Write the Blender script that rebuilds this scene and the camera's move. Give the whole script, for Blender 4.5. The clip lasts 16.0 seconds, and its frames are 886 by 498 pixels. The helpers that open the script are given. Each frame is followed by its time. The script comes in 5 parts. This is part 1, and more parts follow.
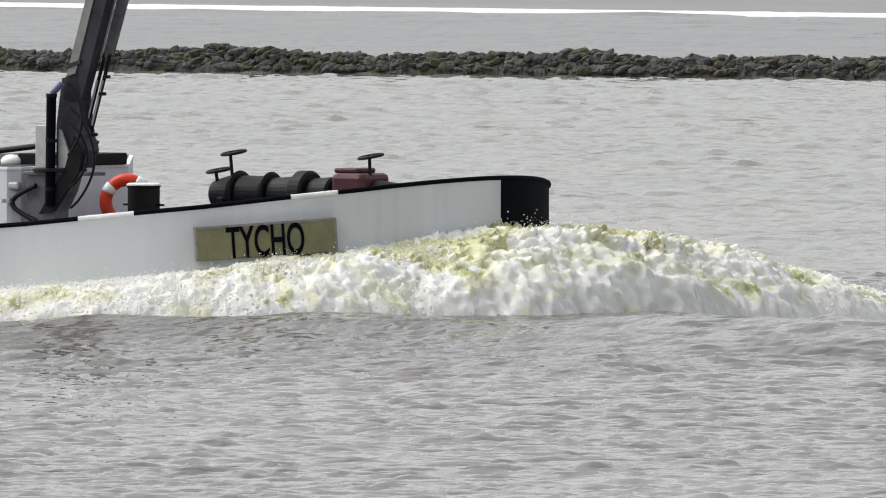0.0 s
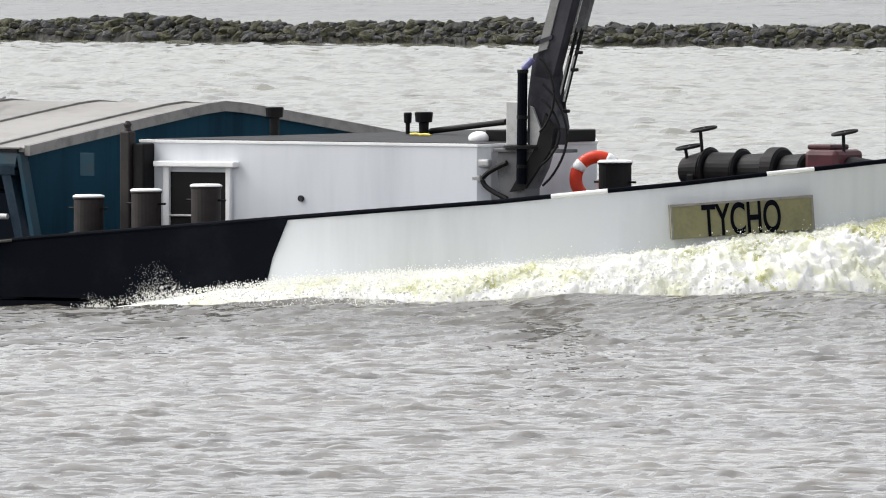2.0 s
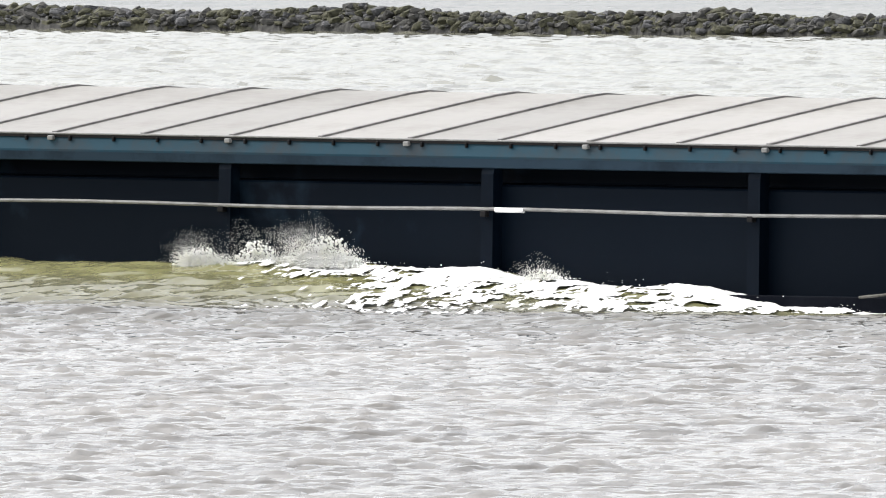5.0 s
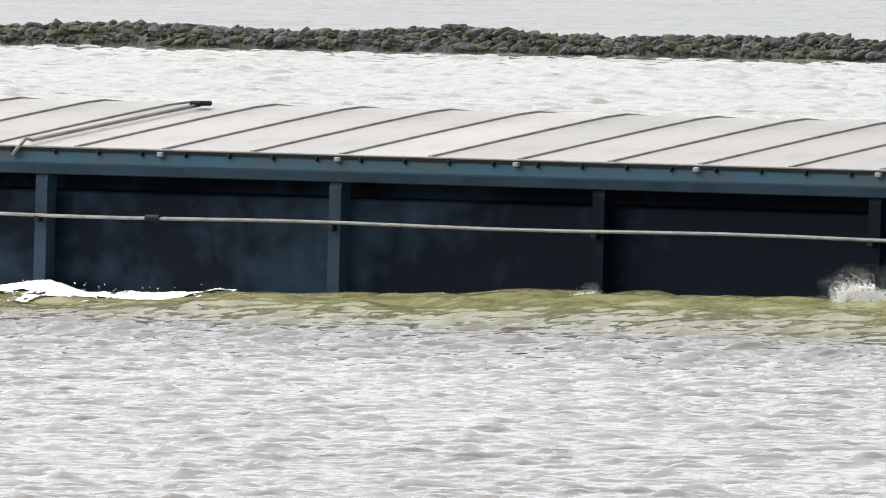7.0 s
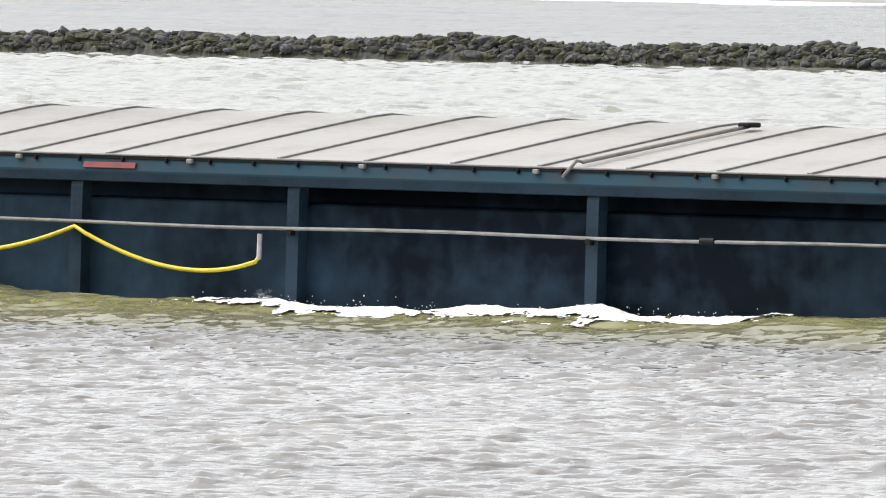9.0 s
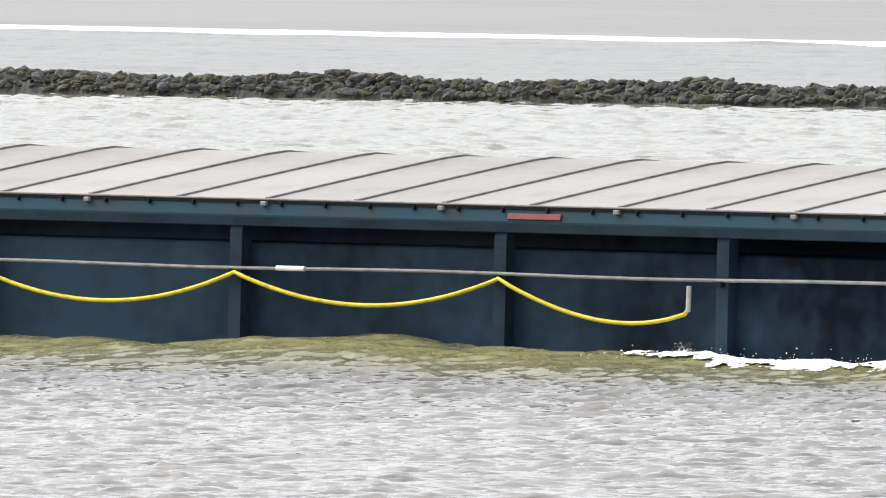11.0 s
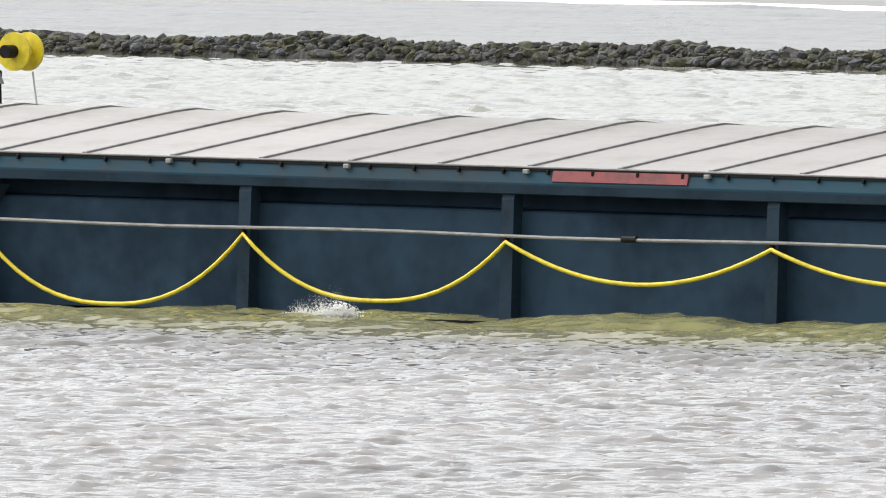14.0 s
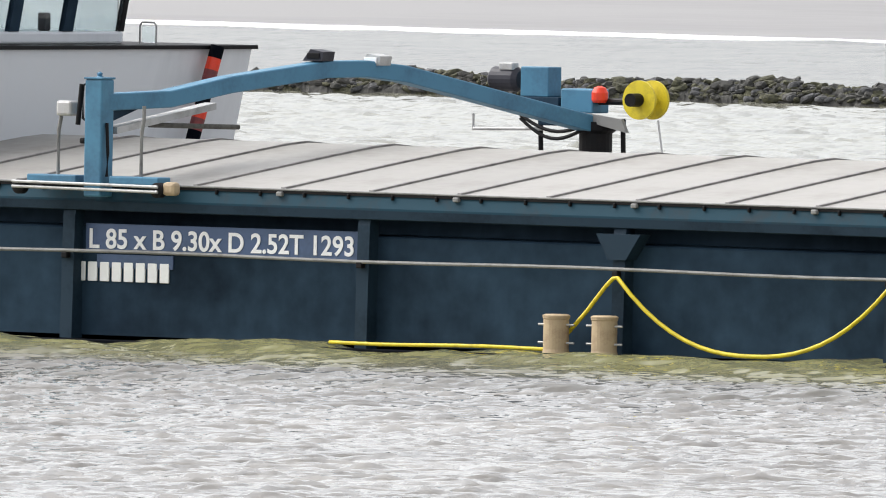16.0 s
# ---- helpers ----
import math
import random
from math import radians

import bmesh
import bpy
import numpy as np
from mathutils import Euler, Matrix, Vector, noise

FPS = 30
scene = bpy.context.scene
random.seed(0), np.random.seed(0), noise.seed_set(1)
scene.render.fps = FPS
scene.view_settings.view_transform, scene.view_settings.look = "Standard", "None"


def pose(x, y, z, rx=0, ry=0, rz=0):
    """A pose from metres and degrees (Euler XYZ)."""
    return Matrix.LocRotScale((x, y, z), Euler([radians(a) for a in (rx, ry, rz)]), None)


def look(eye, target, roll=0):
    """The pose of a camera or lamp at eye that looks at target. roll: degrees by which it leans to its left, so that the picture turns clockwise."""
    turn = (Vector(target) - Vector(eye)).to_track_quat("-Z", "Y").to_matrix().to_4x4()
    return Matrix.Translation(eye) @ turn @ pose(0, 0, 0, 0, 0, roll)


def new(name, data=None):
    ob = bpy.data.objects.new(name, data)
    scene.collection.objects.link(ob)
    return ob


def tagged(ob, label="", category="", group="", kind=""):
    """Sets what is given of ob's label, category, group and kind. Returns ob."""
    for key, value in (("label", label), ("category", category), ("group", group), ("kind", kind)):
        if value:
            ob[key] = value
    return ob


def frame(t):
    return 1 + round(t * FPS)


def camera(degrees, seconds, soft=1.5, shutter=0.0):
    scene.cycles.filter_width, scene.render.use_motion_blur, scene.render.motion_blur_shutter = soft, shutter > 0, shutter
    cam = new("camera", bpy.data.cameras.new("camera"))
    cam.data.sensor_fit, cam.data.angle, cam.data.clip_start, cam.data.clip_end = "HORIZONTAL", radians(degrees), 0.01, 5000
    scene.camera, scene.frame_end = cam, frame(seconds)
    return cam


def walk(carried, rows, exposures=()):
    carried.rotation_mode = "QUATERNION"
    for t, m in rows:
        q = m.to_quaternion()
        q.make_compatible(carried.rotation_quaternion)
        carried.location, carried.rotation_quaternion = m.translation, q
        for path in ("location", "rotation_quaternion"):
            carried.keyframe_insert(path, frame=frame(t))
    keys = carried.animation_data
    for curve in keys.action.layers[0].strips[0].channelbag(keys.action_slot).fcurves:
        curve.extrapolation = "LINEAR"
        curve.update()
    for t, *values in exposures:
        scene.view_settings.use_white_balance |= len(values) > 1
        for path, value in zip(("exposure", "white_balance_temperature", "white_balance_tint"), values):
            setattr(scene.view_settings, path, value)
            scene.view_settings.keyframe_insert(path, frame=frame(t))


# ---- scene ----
# The shore camera, far off with a long lens: seconds, yaw, pitch and roll in degrees.
cam = camera(1.8348, 16.0, soft=1.05, shutter=0.0)
EYE = Vector((0.0, 0.0, 8.1))
AIM = [
    (0, 0.0095, -1.2737, 0.124),
    (0.5, 0.2315, -1.2620, 0.108),
    (1, 0.4247, -1.2811, 0.049),
    (1.5, 0.4560, -1.2865, 0.027),
    (2, 0.1747, -1.3384, 0.017),
    (2.5, 0.1628, -1.3828, -0.032),
    (3, 0.1015, -1.3291, -0.059),
    (3.5, 0.0547, -1.3711, -0.034),
    (4, -0.1232, -1.3309, -0.157),
    (4.5, -0.1598, -1.3276, -0.137),
    (5, -0.2781, -1.3583, 0.075),
    (5.2, -0.3314, -1.3053, 0.094),
    (7.5, -0.4829, -1.3193, 0.782),
    (8, -0.5372, -1.3222, 0.709),
    (8.5, -0.5237, -1.3169, 0.808),
    (11, -0.2379, -1.2190, 0.549),
    (11.5, -0.1951, -1.2381, 0.754),
    (12, -0.1624, -1.2559, 0.623),
    (12.5, -0.1278, -1.2699, 0.694),
    (13, -0.1089, -1.2965, 0.771),
    (13.5, -0.0854, -1.2888, 0.928),
    (14, -0.1794, -1.2968, 0.799),
    (14.5, -0.2895, -1.2903, 0.870),
    (15, -0.3749, -1.3004, 0.868),
    (15.5, -0.3486, -1.2666, 1.007),
    (16, -0.3720, -1.2280, 1.013),
]


def aim(yaw, pitch, roll):
    a, b = radians(yaw), radians(pitch)
    way = Vector((math.sin(a) * math.cos(b), math.cos(a) * math.cos(b), math.sin(b)))
    return look(EYE, EYE + way * 320, roll)


walk(cam, [(t, aim(y, p, r)) for t, y, p, r in AIM],
     exposures=[(0.0, 0.49), (1.5, 0.48), (1.9, 0.76), (2.4, 0.97), (3.5, 1.09), (5.0, 1.14), (8.0, 1.11), (12.5, 1.09), (16.0, 1.08)])

# Overcast daylight: a bright even sky and a weak, wide sun behind thin cloud.
SUN_UP, SUN_ROUND = 50, -68
world = bpy.data.worlds.new("overcast_sky")
scene.world = world
world.use_nodes = True
wn, wl = world.node_tree.nodes, world.node_tree.links
wn.clear()
w_out = wn.new("ShaderNodeOutputWorld")
w_sky = wn.new("ShaderNodeTexSky")
w_sky.sky_type = "NISHITA"
w_sky.sun_disc = False
w_sky.sun_elevation, w_sky.sun_rotation = radians(SUN_UP), radians(SUN_ROUND)
w_sky.dust_density, w_sky.air_density = 4.0, 1.0
w_grey = wn.new("ShaderNodeHueSaturation")
w_grey.inputs["Saturation"].default_value = 0.20
w_bg = wn.new("ShaderNodeBackground")
w_bg.inputs["Strength"].default_value = 0.15
wl.new(w_sky.outputs[0], w_grey.inputs["Color"])
wl.new(w_grey.outputs[0], w_bg.inputs["Color"])
wl.new(w_bg.outputs[0], w_out.inputs["Surface"])
sun = new("sun", bpy.data.lights.new("sun", "SUN"))
sun.data.energy, sun.data.angle, sun.data.color = 0.85, radians(60), (1.0, 0.97, 0.92)
sun_way = Vector((math.sin(radians(SUN_ROUND)) * math.cos(radians(SUN_UP)), math.cos(radians(SUN_ROUND)) * math.cos(radians(SUN_UP)), math.sin(radians(SUN_UP))))
sun.matrix_world = look(sun_way * 50, (0, 0, 0))


# ---- materials ----
def paint(name, base, dark=None, rough=0.5, scale=3.0, metal=0.0, bump=0.03, amount=0.5, streak=False, coord="Object", spec=0.5):
    """A worn surface: base colour, patches of a second colour at two scales, and fine relief."""
    m = bpy.data.materials.new(name)
    m.use_nodes = True
    n, l = m.node_tree.nodes, m.node_tree.links
    b = n["Principled BSDF"]
    b.inputs["Metallic"].default_value = metal
    b.inputs["Specular IOR Level"].default_value = spec
    co = n.new("ShaderNodeTexCoord")
    mp = n.new("ShaderNodeMapping")
    if streak:
        mp.inputs["Scale"].default_value = (1.0, 1.0, 0.12)
    l.new(co.outputs[coord], mp.inputs["Vector"])
    big, small = n.new("ShaderNodeTexNoise"), n.new("ShaderNodeTexNoise")
    big.inputs["Scale"].default_value, small.inputs["Scale"].default_value = scale, scale * 9
    big.inputs["Detail"].default_value, small.inputs["Detail"].default_value = 5, 4
    l.new(mp.outputs[0], big.inputs["Vector"]), l.new(mp.outputs[0], small.inputs["Vector"])
    mix = n.new("ShaderNodeMath")
    mix.operation = "MULTIPLY_ADD"
    mix.inputs[1].default_value = 0.35
    l.new(small.outputs["Fac"], mix.inputs[0]), l.new(big.outputs["Fac"], mix.inputs[2])
    ramp = n.new("ShaderNodeValToRGB")
    d = dark or tuple(c * 0.6 for c in base)
    e = ramp.color_ramp.elements
    e[0].position, e[1].position = 0.42, 0.42 + 0.5 * (1.1 - amount)
    e[0].color, e[1].color = (*d, 1), (*base, 1)
    l.new(mix.outputs[0], ramp.inputs[0])
    l.new(ramp.outputs[0], b.inputs["Base Color"])
    rr = n.new("ShaderNodeMapRange")
    rr.inputs["To Min"].default_value, rr.inputs["To Max"].default_value = min(1, rough + 0.15), max(0.02, rough - 0.1)
    l.new(mix.outputs[0], rr.inputs["Value"]), l.new(rr.outputs[0], b.inputs["Roughness"])
    if bump:
        bp = n.new("ShaderNodeBump")
        bp.inputs["Strength"].default_value, bp.inputs["Distance"].default_value = 0.4, bump
        l.new(mix.outputs[0], bp.inputs["Height"]), l.new(bp.outputs[0], b.inputs["Normal"])
    return m


def water_material(name, deep, silt, rough=0.12, ripple=0.18):
    """Silty estuary water: ripples in the relief, an olive body and a clear surface."""
    m = bpy.data.materials.new(name)
    m.use_nodes = True
    n, l = m.node_tree.nodes, m.node_tree.links
    b = n["Principled BSDF"]
    b.inputs["IOR"].default_value = 1.33
    b.inputs["Roughness"].default_value = rough
    co = n.new("ShaderNodeTexCoord")
    mp = n.new("ShaderNodeMapping")
    mp.inputs["Scale"].default_value = (0.55, 1.0, 1.0)
    l.new(co.outputs["Object"], mp.inputs["Vector"])
    patch = n.new("ShaderNodeTexNoise")
    patch.inputs["Scale"].default_value, patch.inputs["Detail"].default_value = 0.25, 3
    l.new(mp.outputs[0], patch.inputs["Vector"])
    ramp = n.new("ShaderNodeValToRGB")
    e = ramp.color_ramp.elements
    e[0].position, e[1].position = 0.35, 0.7
    e[0].color, e[1].color = (*deep, 1), (*silt, 1)
    l.new(patch.outputs["Fac"], ramp.inputs[0]), l.new(ramp.outputs[0], b.inputs["Base Color"])
    # short ripples in broken lines across the wind
    lines = n.new("ShaderNodeMapping")
    lines.inputs["Scale"].default_value = (1.5, 0.85, 1.0)
    l.new(co.outputs["Object"], lines.inputs["Vector"])
    rip, fine = n.new("ShaderNodeTexNoise"), n.new("ShaderNodeTexNoise")
    rip.inputs["Scale"].default_value, rip.inputs["Detail"].default_value = 1.0, 2
    fine.inputs["Scale"].default_value, fine.inputs["Detail"].default_value = 2.6, 2
    l.new(lines.outputs[0], rip.inputs["Vector"]), l.new(lines.outputs[0], fine.inputs["Vector"])
    both = n.new("ShaderNodeMath")
    both.operation = "MULTIPLY_ADD"
    both.inputs[1].default_value = 0.2
    l.new(fine.outputs["Fac"], both.inputs[0]), l.new(rip.outputs["Fac"], both.inputs[2])
    bp = n.new("ShaderNodeBump")
    bp.inputs["Strength"].default_value, bp.inputs["Distance"].default_value = 1.0, ripple
    l.new(both.outputs[0], bp.inputs["Height"]), l.new(bp.outputs[0], b.inputs["Normal"])
    return m


WATER = water_material("estuary_water", (0.142, 0.134, 0.124), (0.222, 0.210, 0.192), rough=0.04)
FAR_WATER = water_material("open_channel_water", (0.135, 0.133, 0.108), (0.20, 0.197, 0.155), rough=0.05, ripple=0.13)
SMOOTH = water_material("sheltered_water", (0.12, 0.12, 0.115), (0.16, 0.16, 0.15), rough=0.25)
MUD = paint("wet_mudflat", (0.27, 0.266, 0.268), (0.235, 0.232, 0.235), spec=0.1, rough=0.9, scale=0.05, bump=0.0)
STONE = paint("wet_rubble", (0.075, 0.073, 0.066), (0.008, 0.008, 0.010), rough=0.85, scale=13.0, amount=0.35, bump=0.02)
PALE_STONE = paint("dry_grey_rubble", (0.105, 0.105, 0.11), (0.012, 0.013, 0.013), rough=0.9, scale=14.0, amount=0.35, bump=0.05)
WEED = paint("weedy_rubble", (0.085, 0.083, 0.048), (0.010, 0.011, 0.009), rough=0.9, scale=13.0, amount=0.35, bump=0.05)
FOAM = paint("white_foam", (0.93, 0.93, 0.91), (0.84, 0.84, 0.74), rough=0.85, scale=6.0, amount=0.5, bump=0.05)
SURF = paint("white_surf", (0.95, 0.95, 0.95), (0.88, 0.88, 0.87), rough=0.85, scale=2.0, bump=0.02)
BOWFOAM = paint("bow_wave_froth", (0.95, 0.95, 0.91), (0.42, 0.43, 0.17), rough=0.7, scale=1.3, amount=0.75, bump=0.03)
ramp = next(q for q in BOWFOAM.node_tree.nodes if q.bl_idname == "ShaderNodeValToRGB")
ramp.color_ramp.elements[0].position, ramp.color_ramp.elements[1].position = 0.49, 0.76
mid = ramp.color_ramp.elements.new(0.61)
mid.color = (0.84, 0.85, 0.66, 1)
for m in (FOAM, SURF, BOWFOAM):      # thin froth lets light through
    n, l = m.node_tree.nodes, m.node_tree.links
    tr, mx = n.new("ShaderNodeBsdfTranslucent"), n.new("ShaderNodeMixShader")
    l.new(n["Principled BSDF"].inputs["Base Color"].links[0].from_socket, tr.inputs["Color"])
    mx.inputs[0].default_value = 0.25
    n["Principled BSDF"].inputs["Subsurface Weight"].default_value = 0.45
    n["Principled BSDF"].inputs["Subsurface Radius"].default_value = (0.12, 0.12, 0.10)
    n["Principled BSDF"].inputs["Subsurface Scale"].default_value = 1.0
    l.new(n["Principled BSDF"].outputs[0], mx.inputs[1]), l.new(tr.outputs[0], mx.inputs[2])
    l.new(mx.outputs[0], n["Material Output"].inputs["Surface"])
HULL_WHITE = paint("white_hull_paint", (0.68, 0.70, 0.73), (0.57, 0.59, 0.62), rough=0.4, scale=0.8, streak=True, bump=0.004)
HULL_BLACK = paint("black_hull_paint", (0.002, 0.003, 0.006), (0.006, 0.0075, 0.011), spec=0.04, rough=0.75, scale=2.0, bump=0.006)
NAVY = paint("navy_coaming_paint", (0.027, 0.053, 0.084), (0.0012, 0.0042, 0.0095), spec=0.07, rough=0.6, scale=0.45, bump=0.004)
POST = paint("mid_navy_paint", (0.017, 0.035, 0.055), (0.008, 0.018, 0.030), spec=0.15, rough=0.6, scale=1.8, bump=0.004)
BLUE = paint("worn_blue_paint", (0.016, 0.052, 0.077), (0.034, 0.044, 0.052), spec=0.12, rough=0.6, scale=1.6, bump=0.004)
TEAL = paint("teal_bulkhead_paint", (0.003, 0.034, 0.058), (0.002, 0.015, 0.03), spec=0.08, rough=0.7, scale=1.2, streak=True, bump=0.004)
CRANE_BLUE = paint("gantry_blue_paint", (0.07, 0.20, 0.31), (0.05, 0.13, 0.21), rough=0.5, scale=2.0, bump=0.004, spec=0.3)
HATCH = paint("weathered_aluminium", (0.28, 0.268, 0.252), (0.20, 0.188, 0.168), rough=0.55, scale=0.6, metal=0.0, bump=0.004)
SEAM = paint("dull_seam_metal", (0.22, 0.21, 0.20), (0.13, 0.12, 0.12), rough=0.6, scale=6, bump=0.003)
STEEL = paint("galvanised_steel", (0.45, 0.45, 0.45), (0.30, 0.29, 0.28), rough=0.5, scale=6, metal=0.3, bump=0.003)
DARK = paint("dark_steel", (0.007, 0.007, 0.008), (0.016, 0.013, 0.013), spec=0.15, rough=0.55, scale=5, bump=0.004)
RUST = paint("rusty_brown_steel", (0.014, 0.008, 0.008), (0.006, 0.005, 0.005), rough=0.7, scale=7, bump=0.006)
TAN = paint("tan_bollard_paint", (0.42, 0.32, 0.20), (0.30, 0.21, 0.13), rough=0.6, scale=7, bump=0.005)
RED = paint("dark_red_paint", (0.065, 0.006, 0.012), (0.025, 0.005, 0.008), rough=0.5, scale=6, bump=0.004)
FADED_RED = paint("faded_red_lead", (0.21, 0.034, 0.034), (0.09, 0.032, 0.036), rough=0.6, scale=5, bump=0.003)
ORANGE = paint("orange_plastic", (0.74, 0.042, 0.010), (0.58, 0.04, 0.012), rough=0.45, scale=5, bump=0.003)
YELLOW = paint("yellow_rubber", (0.64, 0.51, 0.018), (0.42, 0.33, 0.018), rough=0.5, scale=9, bump=0.003)
BRASS = paint("olive_name_board", (0.20, 0.19, 0.095), (0.11, 0.105, 0.06), rough=0.35, scale=2.5, bump=0.003)
WHITE = paint("white_paint", (0.88, 0.88, 0.88), (0.78, 0.78, 0.78), rough=0.45, scale=3, bump=0.003)
ROPE = paint("weathered_rope", (0.10, 0.097, 0.085), (0.04, 0.04, 0.035), rough=0.95, scale=20, bump=0.01)
GREY = paint("grey_machine_paint", (0.034, 0.034, 0.044), (0.014, 0.014, 0.020), spec=0.3, rough=0.55, scale=4, bump=0.004)
CRANE_GREY = paint("worn_crane_grey", (0.13, 0.13, 0.135), (0.06, 0.06, 0.066), spec=0.3, rough=0.6, scale=5, bump=0.004)
PURPLE = paint("blue_violet_highlight", (0.16, 0.16, 0.34), (0.05, 0.05, 0.16), rough=0.45, scale=4, bump=0.003)
RAIL = paint("weathered_rail", (0.22, 0.22, 0.215), (0.13, 0.125, 0.12), rough=0.6, scale=5, bump=0.003)
BOARD = paint("blue_marking_board", (0.06, 0.10, 0.20), (0.04, 0.07, 0.13), rough=0.5, scale=2, bump=0.003)
# hold paint graded in tone: darker towards the bow, lighter, with runs, towards the stern
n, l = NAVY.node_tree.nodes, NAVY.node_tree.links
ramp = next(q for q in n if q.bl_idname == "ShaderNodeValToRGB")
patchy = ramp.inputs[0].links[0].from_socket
co, axes, fore_aft = n.new("ShaderNodeTexCoord"), n.new("ShaderNodeSeparateXYZ"), n.new("ShaderNodeMapRange")
fore_aft.inputs["From Min"].default_value, fore_aft.inputs["From Max"].default_value = -20, -46
fore_aft.inputs["To Min"].default_value, fore_aft.inputs["To Max"].default_value = -0.36, 0.14
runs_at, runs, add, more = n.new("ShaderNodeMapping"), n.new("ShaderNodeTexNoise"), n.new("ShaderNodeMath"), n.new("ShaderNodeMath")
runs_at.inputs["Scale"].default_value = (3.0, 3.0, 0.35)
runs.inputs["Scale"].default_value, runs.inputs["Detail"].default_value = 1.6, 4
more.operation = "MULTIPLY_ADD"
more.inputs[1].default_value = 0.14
l.new(co.outputs["Object"], axes.inputs[0]), l.new(axes.outputs["X"], fore_aft.inputs["Value"])
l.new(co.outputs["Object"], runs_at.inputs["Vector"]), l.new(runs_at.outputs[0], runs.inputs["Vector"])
l.new(fore_aft.outputs[0], add.inputs[0]), l.new(patchy, add.inputs[1])
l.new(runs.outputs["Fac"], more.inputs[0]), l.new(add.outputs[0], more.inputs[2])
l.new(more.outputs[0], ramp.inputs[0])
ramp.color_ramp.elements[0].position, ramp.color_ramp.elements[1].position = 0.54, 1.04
# each cover has weathered a little differently
n, l = HATCH.node_tree.nodes, HATCH.node_tree.links
info, shift, tone = n.new("ShaderNodeObjectInfo"), n.new("ShaderNodeMapRange"), n.new("ShaderNodeHueSaturation")
shift.inputs["To Min"].default_value, shift.inputs["To Max"].default_value = 0.86, 1.10
was = n["Principled BSDF"].inputs["Base Color"].links[0].from_socket
l.new(info.outputs["Random"], shift.inputs["Value"]), l.new(shift.outputs[0], tone.inputs["Value"])
l.new(was, tone.inputs["Color"]), l.new(tone.outputs[0], n["Principled BSDF"].inputs["Base Color"])
GLASS = bpy.data.materials.new("tinted_window_glass")
GLASS.use_nodes = True
GLASS.node_tree.nodes["Principled BSDF"].inputs["Base Color"].default_value = (0.80, 0.88, 0.90, 1)
GLASS.node_tree.nodes["Principled BSDF"].inputs["Transmission Weight"].default_value = 1.0
GLASS.node_tree.nodes["Principled BSDF"].inputs["Roughness"].default_value = 0.03


# ---- mesh helpers ----
def mesh(name, verts, faces, mats, smooth=False, slots=None):
    me = bpy.data.meshes.new(name)
    me.from_pydata([tuple(v) for v in verts], [], faces)
    for m in mats if isinstance(mats, (list, tuple)) else [mats]:
        me.materials.append(m)
    if slots is not None:
        me.polygons.foreach_set("material_index", slots)
    if smooth:
        me.polygons.foreach_set("use_smooth", [True] * len(me.polygons))
    me.update()
    return me


def part(name, bm, material, parent, label="", smooth=False):
    """One mesh object under a thing or a part."""
    me = bpy.data.meshes.new(name)
    bmesh.ops.recalc_face_normals(bm, faces=bm.faces)
    bm.to_mesh(me)
    bm.free()
    me.materials.append(material)
    if smooth:
        me.polygons.foreach_set("use_smooth", [True] * len(me.polygons))
    ob = new(name, me)
    ob.parent = parent
    if label:
        tagged(ob, label)
    return ob


def box(bm, lo, hi, bevel=0.0):
    """A block from lo to hi with softened edges, added to bm."""
    c = [(a + b) / 2 for a, b in zip(lo, hi)]
    s = [abs(b - a) for a, b in zip(lo, hi)]
    r = bmesh.ops.create_cube(bm, size=1, matrix=Matrix.Translation(c) @ Matrix.Diagonal((*s, 1)))
    if bevel:
        edges = list({e for v in r["verts"] for e in v.link_edges})
        bmesh.ops.bevel(bm, geom=edges, offset=bevel, segments=2, affect="EDGES", profile=0.5)
    return bm


def rod(bm, a, b, r0, r1=None, sides=12):
    """A round bar from a to b."""
    a, b = Vector(a), Vector(b)
    d = b - a
    m = Matrix.Translation((a + b) / 2) @ d.to_track_quat("Z", "Y").to_matrix().to_4x4()
    bmesh.ops.create_cone(bm, cap_ends=True, segments=sides, radius1=r0, radius2=r0 if r1 is None else r1, depth=d.length, matrix=m)
    return bm


def prism(bm, outline, axis, lo, hi):
    """An outline in two axes drawn out along the third (0 x, 1 y, 2 z)."""
    def put(p, q):
        v = list(p)
        v.insert(axis, q)
        return bm.verts.new(v)
    a, b = [put(p, lo) for p in outline], [put(p, hi) for p in outline]
    bm.faces.new(a), bm.faces.new(b[::-1])
    for i in range(len(a)):
        j = (i + 1) % len(a)
        bm.faces.new((a[i], b[i], b[j], a[j]))
    return bm


def tube(bm, points, r, sides=8):
    """A round hose or cable along points."""
    pts = [Vector(p) for p in points]
    rings = []
    for i, p in enumerate(pts):
        d = (pts[min(i + 1, len(pts) - 1)] - pts[max(i - 1, 0)]).normalized()
        q = d.to_track_quat("Z", "Y")
        rings.append([bm.verts.new(p + q @ Vector((r * math.cos(k * 2 * math.pi / sides), r * math.sin(k * 2 * math.pi / sides), 0))) for k in range(sides)])
    for a, b in zip(rings, rings[1:]):
        for k in range(sides):
            bm.faces.new((a[k], a[(k + 1) % sides], b[(k + 1) % sides], b[k]))
    bm.faces.new(rings[0][::-1]), bm.faces.new(rings[-1])
    return bm


